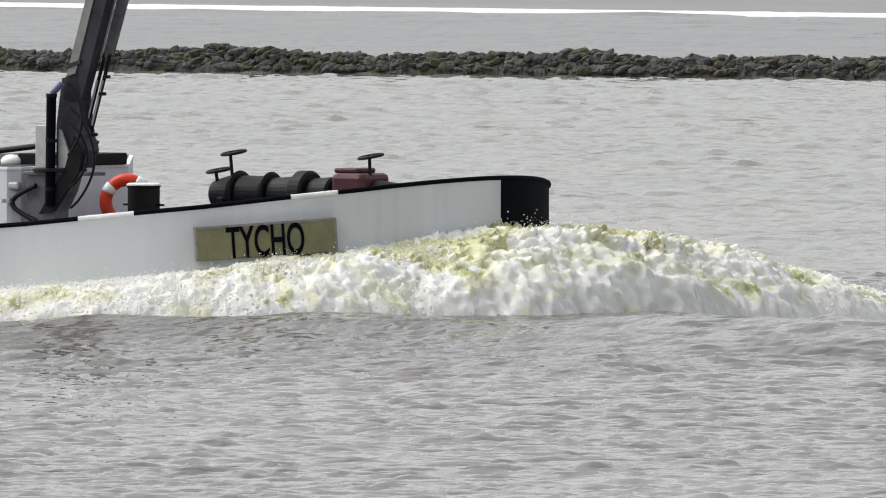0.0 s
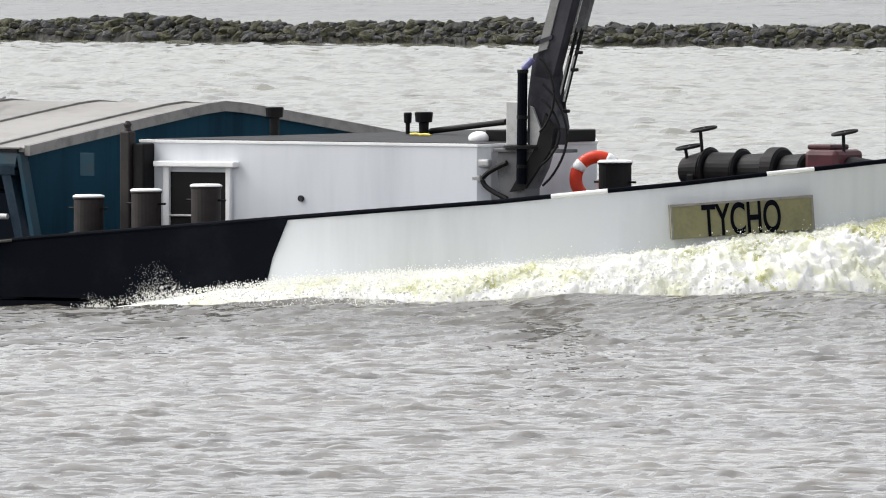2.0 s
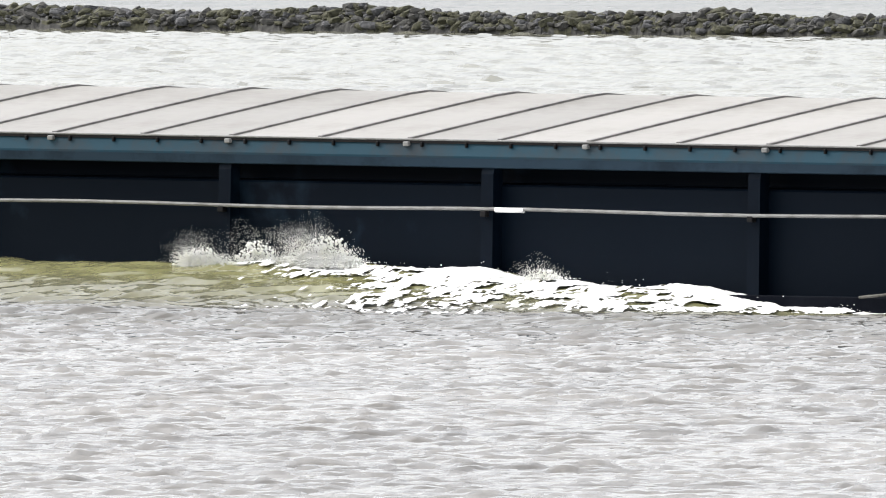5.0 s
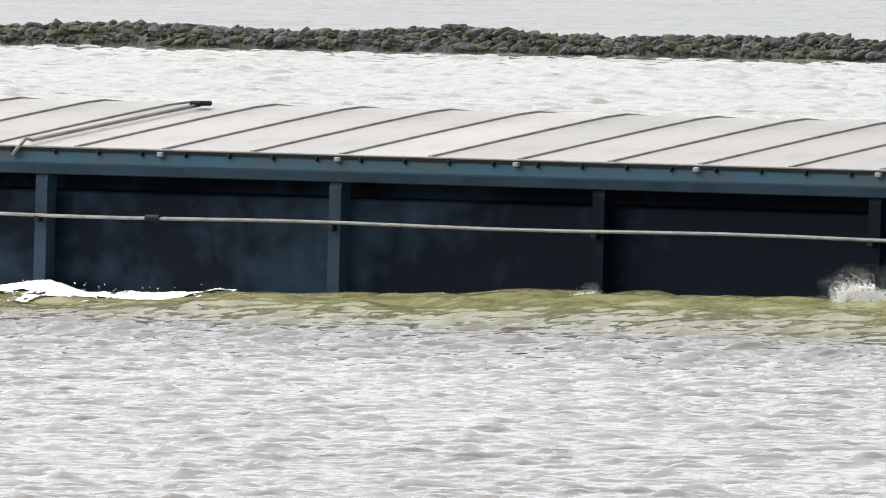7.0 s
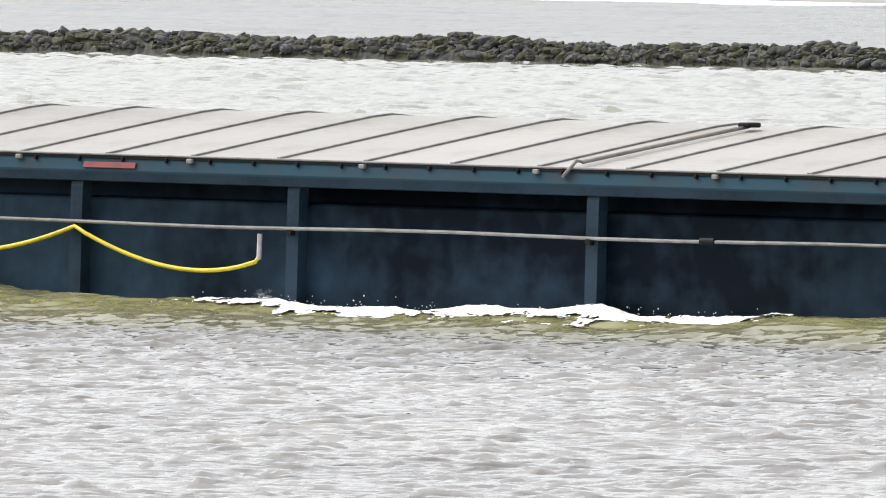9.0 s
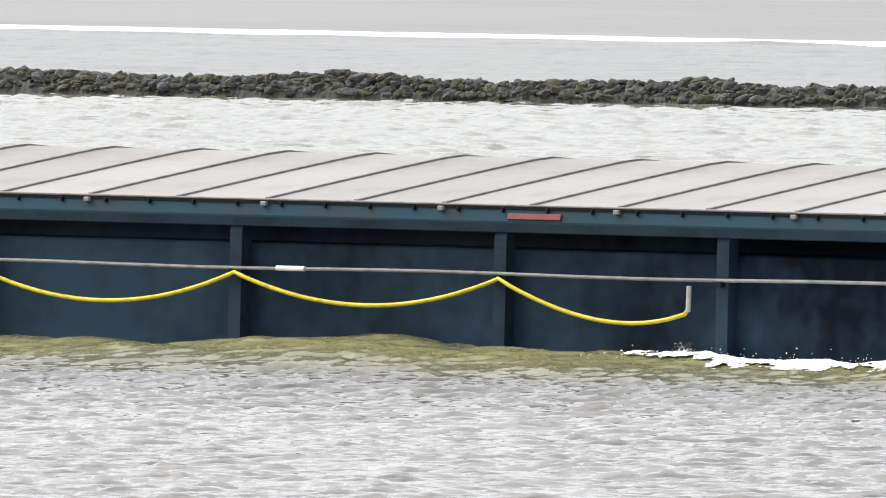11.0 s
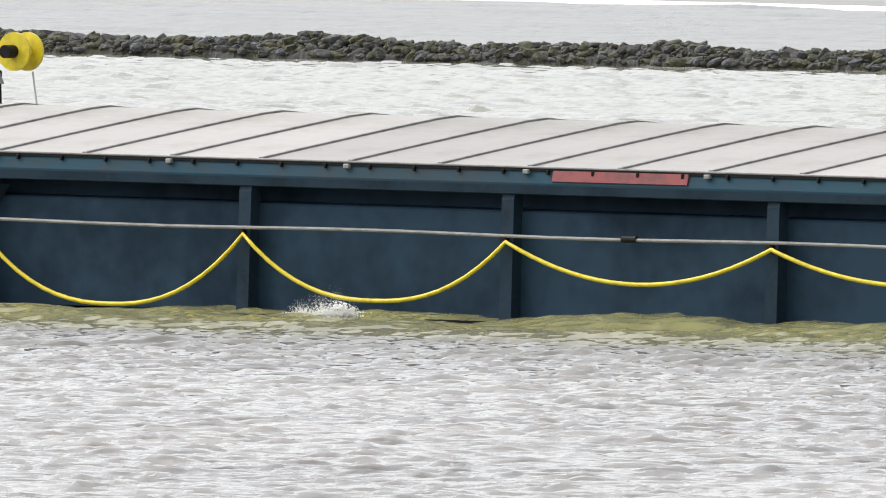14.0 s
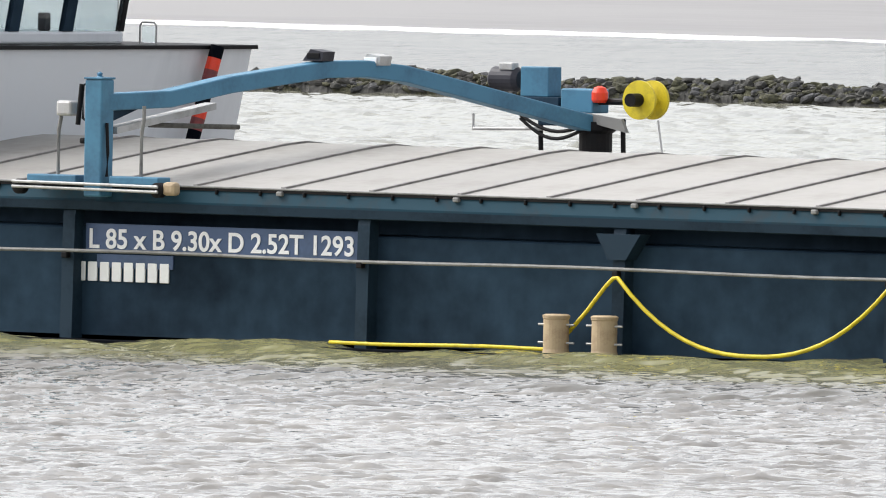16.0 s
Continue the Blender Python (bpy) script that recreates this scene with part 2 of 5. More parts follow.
def lathe(bm, profile, m=Matrix(), sides=24):
    """A turned body round z: profile of (radius, height), placed by m."""
    rings = [[bm.verts.new(m @ Vector((r * math.cos(k * 2 * math.pi / sides), r * math.sin(k * 2 * math.pi / sides), z))) for k in range(sides)] for r, z in profile]
    for a, b in zip(rings, rings[1:]):
        for k in range(sides):
            bm.faces.new((a[k], a[(k + 1) % sides], b[(k + 1) % sides], b[k]))
    bm.faces.new(rings[0][::-1]), bm.faces.new(rings[-1])
    return bm


def ring(bm, m, big, small, seg=36, sides=12, start=0.0, stop=1.0):
    """A torus, or a stretch of one, placed by m."""
    full = stop - start >= 1
    n = max(3, int(seg * (stop - start)))
    loops = []
    for i in range(n if full else n + 1):
        a = 2 * math.pi * (start + (stop - start) * i / n)
        loops.append([bm.verts.new(m @ Vector(((big + small * math.cos(k * 2 * math.pi / sides)) * math.cos(a), (big + small * math.cos(k * 2 * math.pi / sides)) * math.sin(a), small * math.sin(k * 2 * math.pi / sides)))) for k in range(sides)])
    pairs = list(zip(loops, loops[1:] + ([loops[0]] if full else [])))
    if not full:
        pairs = list(zip(loops, loops[1:]))
        bm.faces.new(loops[0]), bm.faces.new(loops[-1][::-1])
    for a, b in pairs:
        for k in range(sides):
            bm.faces.new((a[k], b[k], b[(k + 1) % sides], a[(k + 1) % sides]))
    return bm


B = bmesh.new
MOVERS = []          # (thing, place in the ship's space, own drift)
HEADING = -34.6      # degrees
START = Vector((0.731, 325.145, 0.0))
SPEED = 3.9115       # metres a second along the heading


def ship_pose(t):
    h = radians(HEADING)
    return Matrix.Translation(START + Vector((math.cos(h), math.sin(h), 0)) * SPEED * t) @ pose(0, 0, 0, 0, 0, HEADING)


def thing(name, label, category, place=Matrix(), group="", kind=""):
    """An empty at the base of a thing that travels with the ship."""
    ob = tagged(new(name), label, category, group, kind)
    MOVERS.append((ob, place))
    return ob


# ---- water, mudflat, groyne ----
def waves(x, y, seed, count, lengths, steep, spread=0.22, main=-1.5):
    """The height of short sharp wind waves in broken crests that run across the river."""
    rng = np.random.default_rng(seed)
    z = np.zeros_like(x)
    for i in range(count):
        ln = math.exp(rng.uniform(math.log(lengths[0]), math.log(lengths[1])))
        a = rng.normal(main, spread)
        k = 2 * math.pi / ln
        ph = (x * math.cos(a) + y * math.sin(a)) * k + rng.uniform(0, 2 * math.pi)
        gust = (1 + 0.9 * np.sin(x * rng.uniform(2.8, 8.5) + y * rng.uniform(-1.2, 1.2) + rng.uniform(0, 6.28))) * (1 + 0.5 * np.sin(x * rng.uniform(0.3, 1.2) + y * rng.uniform(0.05, 0.3) + rng.uniform(0, 6.28)))
        z += steep * ln * gust * ((1 - np.abs(np.sin(ph / 2))) ** 2.4 - 0.25)
    return z


def sheet(name, x0, x1, y0, y1, nx, ny, fn, mat):
    xs, ys = np.linspace(x0, x1, nx + 1), np.linspace(y0, y1, ny + 1)
    gx, gy = np.meshgrid(xs, ys)
    gz = fn(gx, gy)
    verts = np.stack([gx, gy, gz], -1).reshape(-1, 3)
    i = np.arange((nx + 1) * ny).reshape(ny, nx + 1)[:, :-1].reshape(-1)
    faces = np.stack([i, i + 1, i + nx + 2, i + nx + 1], -1)
    me = bpy.data.meshes.new(name)
    me.vertices.add(len(verts))
    me.vertices.foreach_set("co", verts.reshape(-1))
    me.loops.add(faces.size)
    me.loops.foreach_set("vertex_index", faces.reshape(-1))
    me.polygons.add(len(faces))
    me.polygons.foreach_set("loop_start", np.arange(0, faces.size, 4))
    me.polygons.foreach_set("use_smooth", np.ones(len(faces), bool))
    me.materials.append(mat)
    me.update()
    me.validate()
    return new(name, me)


CHOP = 0.0145
near = lambda x, y: waves(x, y, 3, 40, (0.24, 0.72), CHOP) + waves(x, y, 4, 6, (1.2, 2.4), CHOP * 0.2) - 0.12 * np.clip((351 - y) / 6, 0, 1)
water = tagged(sheet("water", -11, 9.8, 248, 354, 400, 1270, near, WATER), "choppy grey-green silty estuary water", "water", kind="structure")
far_water = tagged(sheet("water_beyond", -16, 15, 0, 1, 270, 690, lambda x, y: waves(x, 351 + y * 163, 5, 30, (0.45, 1.2), CHOP * 0.8) - 0.02, FAR_WATER), "choppy grey-green water between channel and groyne", "water", kind="structure")
co = np.zeros(len(far_water.data.vertices) * 3)
far_water.data.vertices.foreach_get("co", co)
co = co.reshape(-1, 3)
co[:, 1] = 351 + co[:, 1] * (516.3 - 0.527 * co[:, 0] - 351)
far_water.data.vertices.foreach_set("co", co.reshape(-1))
sea = tagged(sheet("water_wide", -2500, 2500, -300, 4500, 40, 40, lambda x, y: 0 * x - 0.22, WATER), "wide grey estuary water reaching the horizon", "water", kind="structure")


def groyne_y(x):
    return 513.5 - 0.527 * x


def stones():
    """A low rubble groyne: blocks tipped in a long heap, with a foot of smaller stones."""
    rng = random.Random(11)
    shapes = []
    for k in range(14):
        bm = B()
        bmesh.ops.create_icosphere(bm, subdivisions=2, radius=1.0)
        for v in bm.verts:
            v.co *= 0.92 + 0.30 * noise.noise(v.co * 1.4 + Vector((k * 7.3, 0, 0))) + rng.uniform(-0.12, 0.10)
            v.co.x = max(-0.82, min(0.82, v.co.x))
            v.co.z = max(-0.62, min(0.62, v.co.z))
            v.co.y = max(-0.8, min(0.7, v.co.y))
        bmesh.ops.recalc_face_normals(bm, faces=bm.faces)
        me = bpy.data.meshes.new("stone")
        bm.to_mesh(me)
        bm.free()
        me.materials.append((STONE, WEED, PALE_STONE, WEED, STONE)[k % 5])
        shapes.append(me)
    bank = tagged(new("groyne"), "low groyne of dark wet weedy rubble stones", "groyne", kind="structure")
    vs, fs, slots = [], [], []
    for i in range(901):
        x = -18 + i * 0.04
        h = 0.20 + 0.05 * noise.noise((x * 0.4, 0, 0))
        for j, (dy, k) in enumerate(((-0.72, -0.6), (-0.66, 0.0), (-0.62, 0.3), (-0.57, 0.5), (-0.5, 0.7), (-0.42, 0.85), (-0.32, 1.0), (0.4, 0.9), (1.2, -0.5))):
            r = 0.09 * noise.cell((x * 9, dy * 16, 1)) + 0.05 * noise.noise((x * 14, dy * 20, 2))
            vs.append((x, groyne_y(x) + dy, k * h + r * 0.6))
    for i in range(900):
        for j in range(8):
            a = i * 9 + j
            fs.append((a, a + 1, a + 10, a + 9))
            slots.append(1 if noise.noise((vs[a][0] * 2.0, j * 0.7, 5)) > 0.12 else 0)
    ob = new("core", mesh("core", vs, fs, [STONE, WEED], slots=slots))
    ob.parent = bank
    x = -16.0
    spots = []
    while x < 17.0:
        top = 0.335 + 0.07 * noise.noise((x * 0.35, 3.1, 0)) + 0.05 * noise.noise((x * 1.3, 7.1, 0))
        if abs(x + 3.8) < 0.5:
            top += 0.08
        if 2.3 < x < 3.3:
            top += 0.07
        for row in range(11):
            s = rng.uniform(0.04, 0.09) if row % 5 else rng.uniform(0.09, 0.15)
            z = rng.uniform(0.0, 1.0) ** 0.8 * (top - s * 0.45) if row else top - s * rng.uniform(0.4, 1.1)
            spots.append((x + rng.uniform(-0.1, 0.1), rng.uniform(-0.72, -0.6) + z * 1.2, z, s))
        x += 0.135
    rng.shuffle(spots)
    spots.sort(key=lambda p: abs(p[0] + 1.0) > 8.2 or p[2] < 0.12)
    vs, fs, slots = [], [], []
    for i, (x, dy, z, s) in enumerate(spots):
        me = shapes[rng.randrange(len(shapes))]
        m = Matrix.Translation((x, groyne_y(x) + dy, z)) @ Euler((rng.gauss(0, 0.4), rng.gauss(0, 0.3), rng.uniform(-0.7, 0.7))).to_matrix().to_4x4() @ Matrix.Diagonal((s * rng.uniform(1.1, 1.9), s * rng.uniform(0.7, 1.1), s * rng.uniform(0.6, 0.95), 1))
        if i < 300:
            ob = new("stone", me)
            ob.parent = bank
            ob.matrix_basis = m
        else:
            base = len(vs)
            vs += [m @ v.co for v in me.vertices]
            for p in me.polygons:
                fs.append([base + q for q in p.vertices])
                slots.append((STONE, WEED, PALE_STONE).index(me.materials[0]))
    ob = new("rubble", mesh("rubble", vs, fs, [STONE, WEED, PALE_STONE], slots=slots))
    ob.parent = bank
    tagged(ob, kind="stuff")


stones()
# beyond the groyne: sheltered water, a thin line of breaking foam, then a pale wet flat
sheltered = tagged(sheet("water_sheltered", -70, 70, 0, 1, 160, 150, lambda x, y: waves(x, 511 + y * 90, 9, 14, (1.0, 4.0), CHOP * 0.3) + 0.02, SMOOTH), "smooth grey sheltered water behind the groyne", "water", kind="structure")
flat = tagged(sheet("mudflat", -400, 400, 0, 1, 80, 60, lambda x, y: 0.05 + 0.3 * y + 0 * x, MUD), "pale wet mudflat beyond the sheltered water", "mudflat", kind="structure")
for v in sheltered.data.vertices:
    v.co.y = 514.5 - 0.527 * v.co.x + v.co.y * (78.5 - 0.21 * v.co.x)
for v in flat.data.vertices:
    v.co.y = 593 - 0.74 * v.co.x + v.co.y * 700
surf = tagged(new("surf_line"), "thin white line of surf along the flat's edge", "surf", kind="stuff")
crest_v, crest_f = [], []
for i in range(321):
    x = -40 + i * 0.25
    wide = 2.7 + 1.3 * noise.noise((x * 0.5, 0, 2)) + 0.8 * noise.noise((x * 2.1, 0, 4))
    for k, z in ((-1.0, -0.02), (-0.6, 0.07), (0.0, 0.10), (0.7, 0.09), (1.0, 0.0)):
        crest_v.append((x, 592.0 - 0.74 * x + k * wide * 0.5, z + 0.012 * noise.noise((x * 3, k * 2, 1))))
for i in range(320):
    for k in range(4):
        a = i * 5 + k
        crest_f.append((a, a + 5, a + 6, a + 1))
crest = new("crest", mesh("crest", crest_v, crest_f, SURF, smooth=True))
crest.parent = surf



# ---- the barge; its space: x forward from the stem, y to port, z up from the water ----
BEAM = 9.3
STB = -BEAM / 2
BOW_LEN, BOW_N = 7.0, 2.0


def at(aft, c):
    """x of a mark seen along the line of sight, aft of the stem's outline, c inboard of the side."""
    return 3.8 - aft - 0.69 * c


def hull_y(x):
    """Half breadth at x."""
    if x > -BOW_LEN:
        q = min(1.0, (BOW_LEN + x) / BOW_LEN)
        return BEAM / 2 * max(0.0, 1 - q ** BOW_N) ** (1 / BOW_N)
    if x < -80:
        return BEAM / 2 * max(0.0, 1 - ((-80 - x) / 5.2) ** 2.6) ** (1 / 2.6)
    return BEAM / 2


def lerp(table, x):
    for (a, p), (b, q) in zip(table, table[1:]):
        if x <= b:
            return p + (q - p) * max(0.0, (x - a) / (b - a))
    return table[-1][1]


SHEER = [(-12.1, 0.06), (-11.9, 0.10), (-10.95, 0.59), (-10.1, 0.67), (-6.6, 0.945), (-3.9, 1.16), (-2.0, 1.37), (-0.7, 1.56), (0.0, 1.69)]
ship = thing("cargo_barge", "long inland cargo barge, white bow, dark blue hold, deep laden", "barge")


def side_points(x0, x1, n, sign=-1):
    return [Vector((x0 + (x1 - x0) * i / n, sign * hull_y(x0 + (x1 - x0) * i / n), 0)) for i in range(n + 1)]


def bow_path(x0, n=60):
    """The side's outline from x0 on the near side round the stem to x0 on the far side."""
    pts = []
    for i in range(n + 1):
        a = -math.pi / 2 + math.pi * i / n
        q = abs(math.cos(a)) ** (2 / BOW_N)
        s = abs(math.sin(a)) ** (2 / BOW_N)
        pts.append(Vector((-BOW_LEN + BOW_LEN * q, math.copysign(s, a) * BEAM / 2, 0)))
    m = max(1, int((-BOW_LEN - x0) / 0.3))
    lead = [Vector((x0 + (-BOW_LEN - x0) * i / m, STB, 0)) for i in range(m)]
    return lead + pts + [Vector((p.x, -p.y, 0)) for p in reversed(lead)]


def wall_along(bm, pts, low, high, thick):
    """A plate standing along pts, with thickness inward."""
    cols = []
    for i, p in enumerate(pts):
        d = (pts[min(i + 1, len(pts) - 1)] - pts[max(i - 1, 0)]).normalized()
        nrm = Vector((-d.y, d.x, 0))
        lo, hi = low(p.x), high(p.x)
        q = p + nrm * thick
        cols.append([bm.verts.new((p.x, p.y, lo)), bm.verts.new((p.x, p.y, hi)), bm.verts.new((q.x, q.y, hi)), bm.verts.new((q.x, q.y, lo))])
    for a, b in zip(cols, cols[1:]):
        for k in range(4):
            bm.faces.new((a[k], b[k], b[(k + 1) % 4], a[(k + 1) % 4]))
    bm.faces.new(cols[0]), bm.faces.new(cols[-1][::-1])
    return bm


def hull():
    out = bow_path(-80.0)
    stern = [Vector((-80 - 5.2 * math.cos(a) ** (2 / 2.6), -math.copysign(abs(math.sin(a)) ** (2 / 2.6), a) * STB, 0)) for a in [math.pi / 2 - math.pi * i / 16 for i in range(1, 16)]]
    plan = [(p.x, p.y) for p in out + stern]
    part("hull", prism(B(), plan, 2, -2.4, -0.04), HULL_BLACK, ship, "black painted hull, nearly awash")
    part("foredeck", prism(B(), [(p.x * 0.995 - 0.05, p.y * 0.985) for p in bow_path(-10.9)], 2, 0.0, 0.58), GREY, ship)
    whole = bow_path(-7.0, 120)
    split = [i for i, p in enumerate(whole) if p.x + 0.69 * (p.y - STB) < 3.24 and p.y < 3.3]
    part("bulwark", wall_along(B(), whole[:split[-1] + 1], lambda x: 0.0, lambda x: lerp(SHEER, x), 0.06), HULL_WHITE, ship, "white painted bow plating")
    part("stem_plate", wall_along(B(), whole[split[-1]:], lambda x: 0.0, lambda x: lerp(SHEER, x) + 0.015, 0.08), HULL_BLACK, ship, "black stem plating")
    # black quarter of the bulwark with its raking joint
    black = side_points(-12.1, -6.88, 30)
    part("quarter_plate", wall_along(B(), [p + Vector((0, -0.012, 0)) for p in black], lambda x: 0.0, lambda x: lerp(SHEER, x), 0.06), HULL_BLACK, ship, "black bulwark that steps down to the side deck")
    prism(bm := B(), [(-6.9, 0.0), (-6.86, 0.0), (-6.72, 0.5), (-6.5, 0.965), (-6.9, 0.94)], 1, STB - 0.016, STB + 0.02)
    part("joint", bm, HULL_BLACK, ship)
    # capping tube, worn white in places
    cap = [p + Vector((0, 0, lerp(SHEER, p.x) + 0.02)) for p in bow_path(-12.05, 90) if p.y < 3.2]
    rng = random.Random(4)
    i = 0
    while i < len(cap) - 2:
        step = rng.randrange(1, 5)
        pale = rng.random() < 0.14 and -6.6 < cap[i].x < -0.9
        part("capping", tube(B(), cap[i:i + step + 1], 0.027), WHITE if pale else HULL_BLACK, ship)
        i += step
    # side deck edge
    part("rubbing_strake", box(B(), (-80, STB - 0.05, -0.16), (-11.8, STB + 0.02, 0.02), 0.015), HULL_BLACK, ship)
    part("rubbing_strake", box(B(), (-80, -STB - 0.02, -0.16), (-11.8, -STB + 0.05, 0.02), 0.015), HULL_BLACK, ship)


hull()

# ---- hold: coaming, posts, rail, hatch covers ----
HOLD_FRONT, HOLD_BACK = at(14.06, 0.75), -72.2
CO_Y = STB + 0.75          # coaming plate
TOP_Y = STB + 0.62         # outer face of the top flange
EAVE, RIDGE = 1.785, 2.275


def hold():
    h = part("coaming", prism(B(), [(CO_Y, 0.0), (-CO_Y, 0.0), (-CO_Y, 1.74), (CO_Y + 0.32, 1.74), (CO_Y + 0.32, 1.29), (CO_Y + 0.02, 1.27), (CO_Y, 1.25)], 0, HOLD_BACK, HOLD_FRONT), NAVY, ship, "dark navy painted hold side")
    # top flange: a sloped pale-blue band over a dark lip
    part("coaming_flange", prism(B(), [(CO_Y + 0.31, 1.76), (TOP_Y, 1.76), (TOP_Y - 0.05, 1.60), (TOP_Y - 0.05, 1.56), (CO_Y + 0.05, 1.53), (CO_Y + 0.31, 1.53)], 0, HOLD_BACK, HOLD_FRONT), BLUE, ship, "worn pale blue flange along the hold's top edge")
    part("coaming_flange", prism(B(), [(-CO_Y - 0.05, 1.76), (-TOP_Y, 1.76), (-TOP_Y + 0.05, 1.58), (-CO_Y - 0.05, 1.50)], 0, HOLD_BACK, HOLD_FRONT), BLUE, ship)
    part("flange_lip", prism(B(), [(TOP_Y - 0.075, 1.575), (TOP_Y - 0.065, 1.475), (TOP_Y - 0.045, 1.465), (CO_Y + 0.30, 1.465), (CO_Y + 0.30, 1.525), (TOP_Y - 0.045, 1.525)], 0, HOLD_BACK, HOLD_FRONT), POST, ship)
    marks = [18.6, 22.35, 26.09, 29.97, 33.72, 37.96, 42.23, 45.36, 49.12, 52.88, 56.6, 60.33, 64.15, 67.78, 72.02]
    for k, aft in enumerate(marks):
        x = at(aft, 0.5)
        bm = B()
        prism(bm, [(CO_Y + 0.02, -0.04), (CO_Y - 0.20, -0.04), (CO_Y - 0.17, 1.40), (CO_Y - 0.12, 1.58), (CO_Y + 0.02, 1.58)], 0, x - 0.10, x + 0.07)
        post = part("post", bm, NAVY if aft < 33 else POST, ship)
        if aft == 64.15:
            part("gusset", prism(B(), [(x - 0.30, 1.40), (x + 0.32, 1.40), (x + 0.12, 1.10), (x - 0.13, 1.10)], 1, CO_Y - 0.24, CO_Y - 0.02), POST, post)
        part("bracket", box(B(), (x - 0.06, CO_Y - 0.26, 0.90), (x + 0.02, CO_Y - 0.15, 0.97), 0.01), DARK, post)
    # raking end plate of the coaming
    x = HOLD_FRONT
    part("end_plate", prism(B(), [(x + 0.03, 1.72), (x + 0.08, 1.72), (x + 0.36, 0.4), (x + 0.30, 0.4)], 1, CO_Y - 0.20, CO_Y - 0.05), BLUE, ship)
    part("end_plate", prism(B(), [(x - 0.22, 1.55), (x - 0.10, 1.60), (x + 0.20, 0.4), (x + 0.08, 0.4)], 1, CO_Y - 0.18, CO_Y - 0.01), POST, ship)
    # solid dark strip: the shade under the hatch edge, put in as colour
    part("gap_shade", box(B(), (HOLD_BACK, TOP_Y - 0.022, 1.740), (HOLD_FRONT, TOP_Y + 0.03, 1.771)), DARK, ship, "dark strip painted as the shaded gap under the hatch edge")
    # handrail
    rail = part("handrail", tube(B(), [(at(14.32, 0.5) - i * (at(14.32, 0.5) + 75) / 60, CO_Y - 0.24, 0.985 + 0.012 * math.sin(i * 1.1)) for i in range(61)], 0.021), RAIL, ship, "dull grey grab rail along the hold")
    part("rail_end", rod(B(), (at(14.32, 0.5) - 0.1, CO_Y - 0.24, 0.985), (at(14.32, 0.5) + 0.02, CO_Y - 0.24, 0.985), 0.034), STEEL, rail)
    for aft in (36.3, 54.85):
        part("rail_coupling", rod(B(), (at(aft, 0.5) - 0.1, CO_Y - 0.24, 0.985), (at(aft, 0.5) + 0.1, CO_Y - 0.24, 0.985), 0.04), DARK, rail)
    for aft in (22.0, 48.3):
        part("rail_sleeve", rod(B(), (at(aft, 0.5) - 0.2, CO_Y - 0.24, 0.985), (at(aft, 0.5) + 0.2, CO_Y - 0.24, 0.985), 0.03), WHITE, rail)


def hatch_section(lift=0.0):
    """The arched cover's cross section, from eave to eave."""
    pts = []
    for i in range(21):
        s = -1 + 2 * i / 20
        z = EAVE + (RIDGE - EAVE) * (1.0 - (s * s + 0.003) ** 0.5 * 0.965 - 0.033 * s * s)
        pts.append((s * (-TOP_Y - 0.02), z + lift))
    return pts


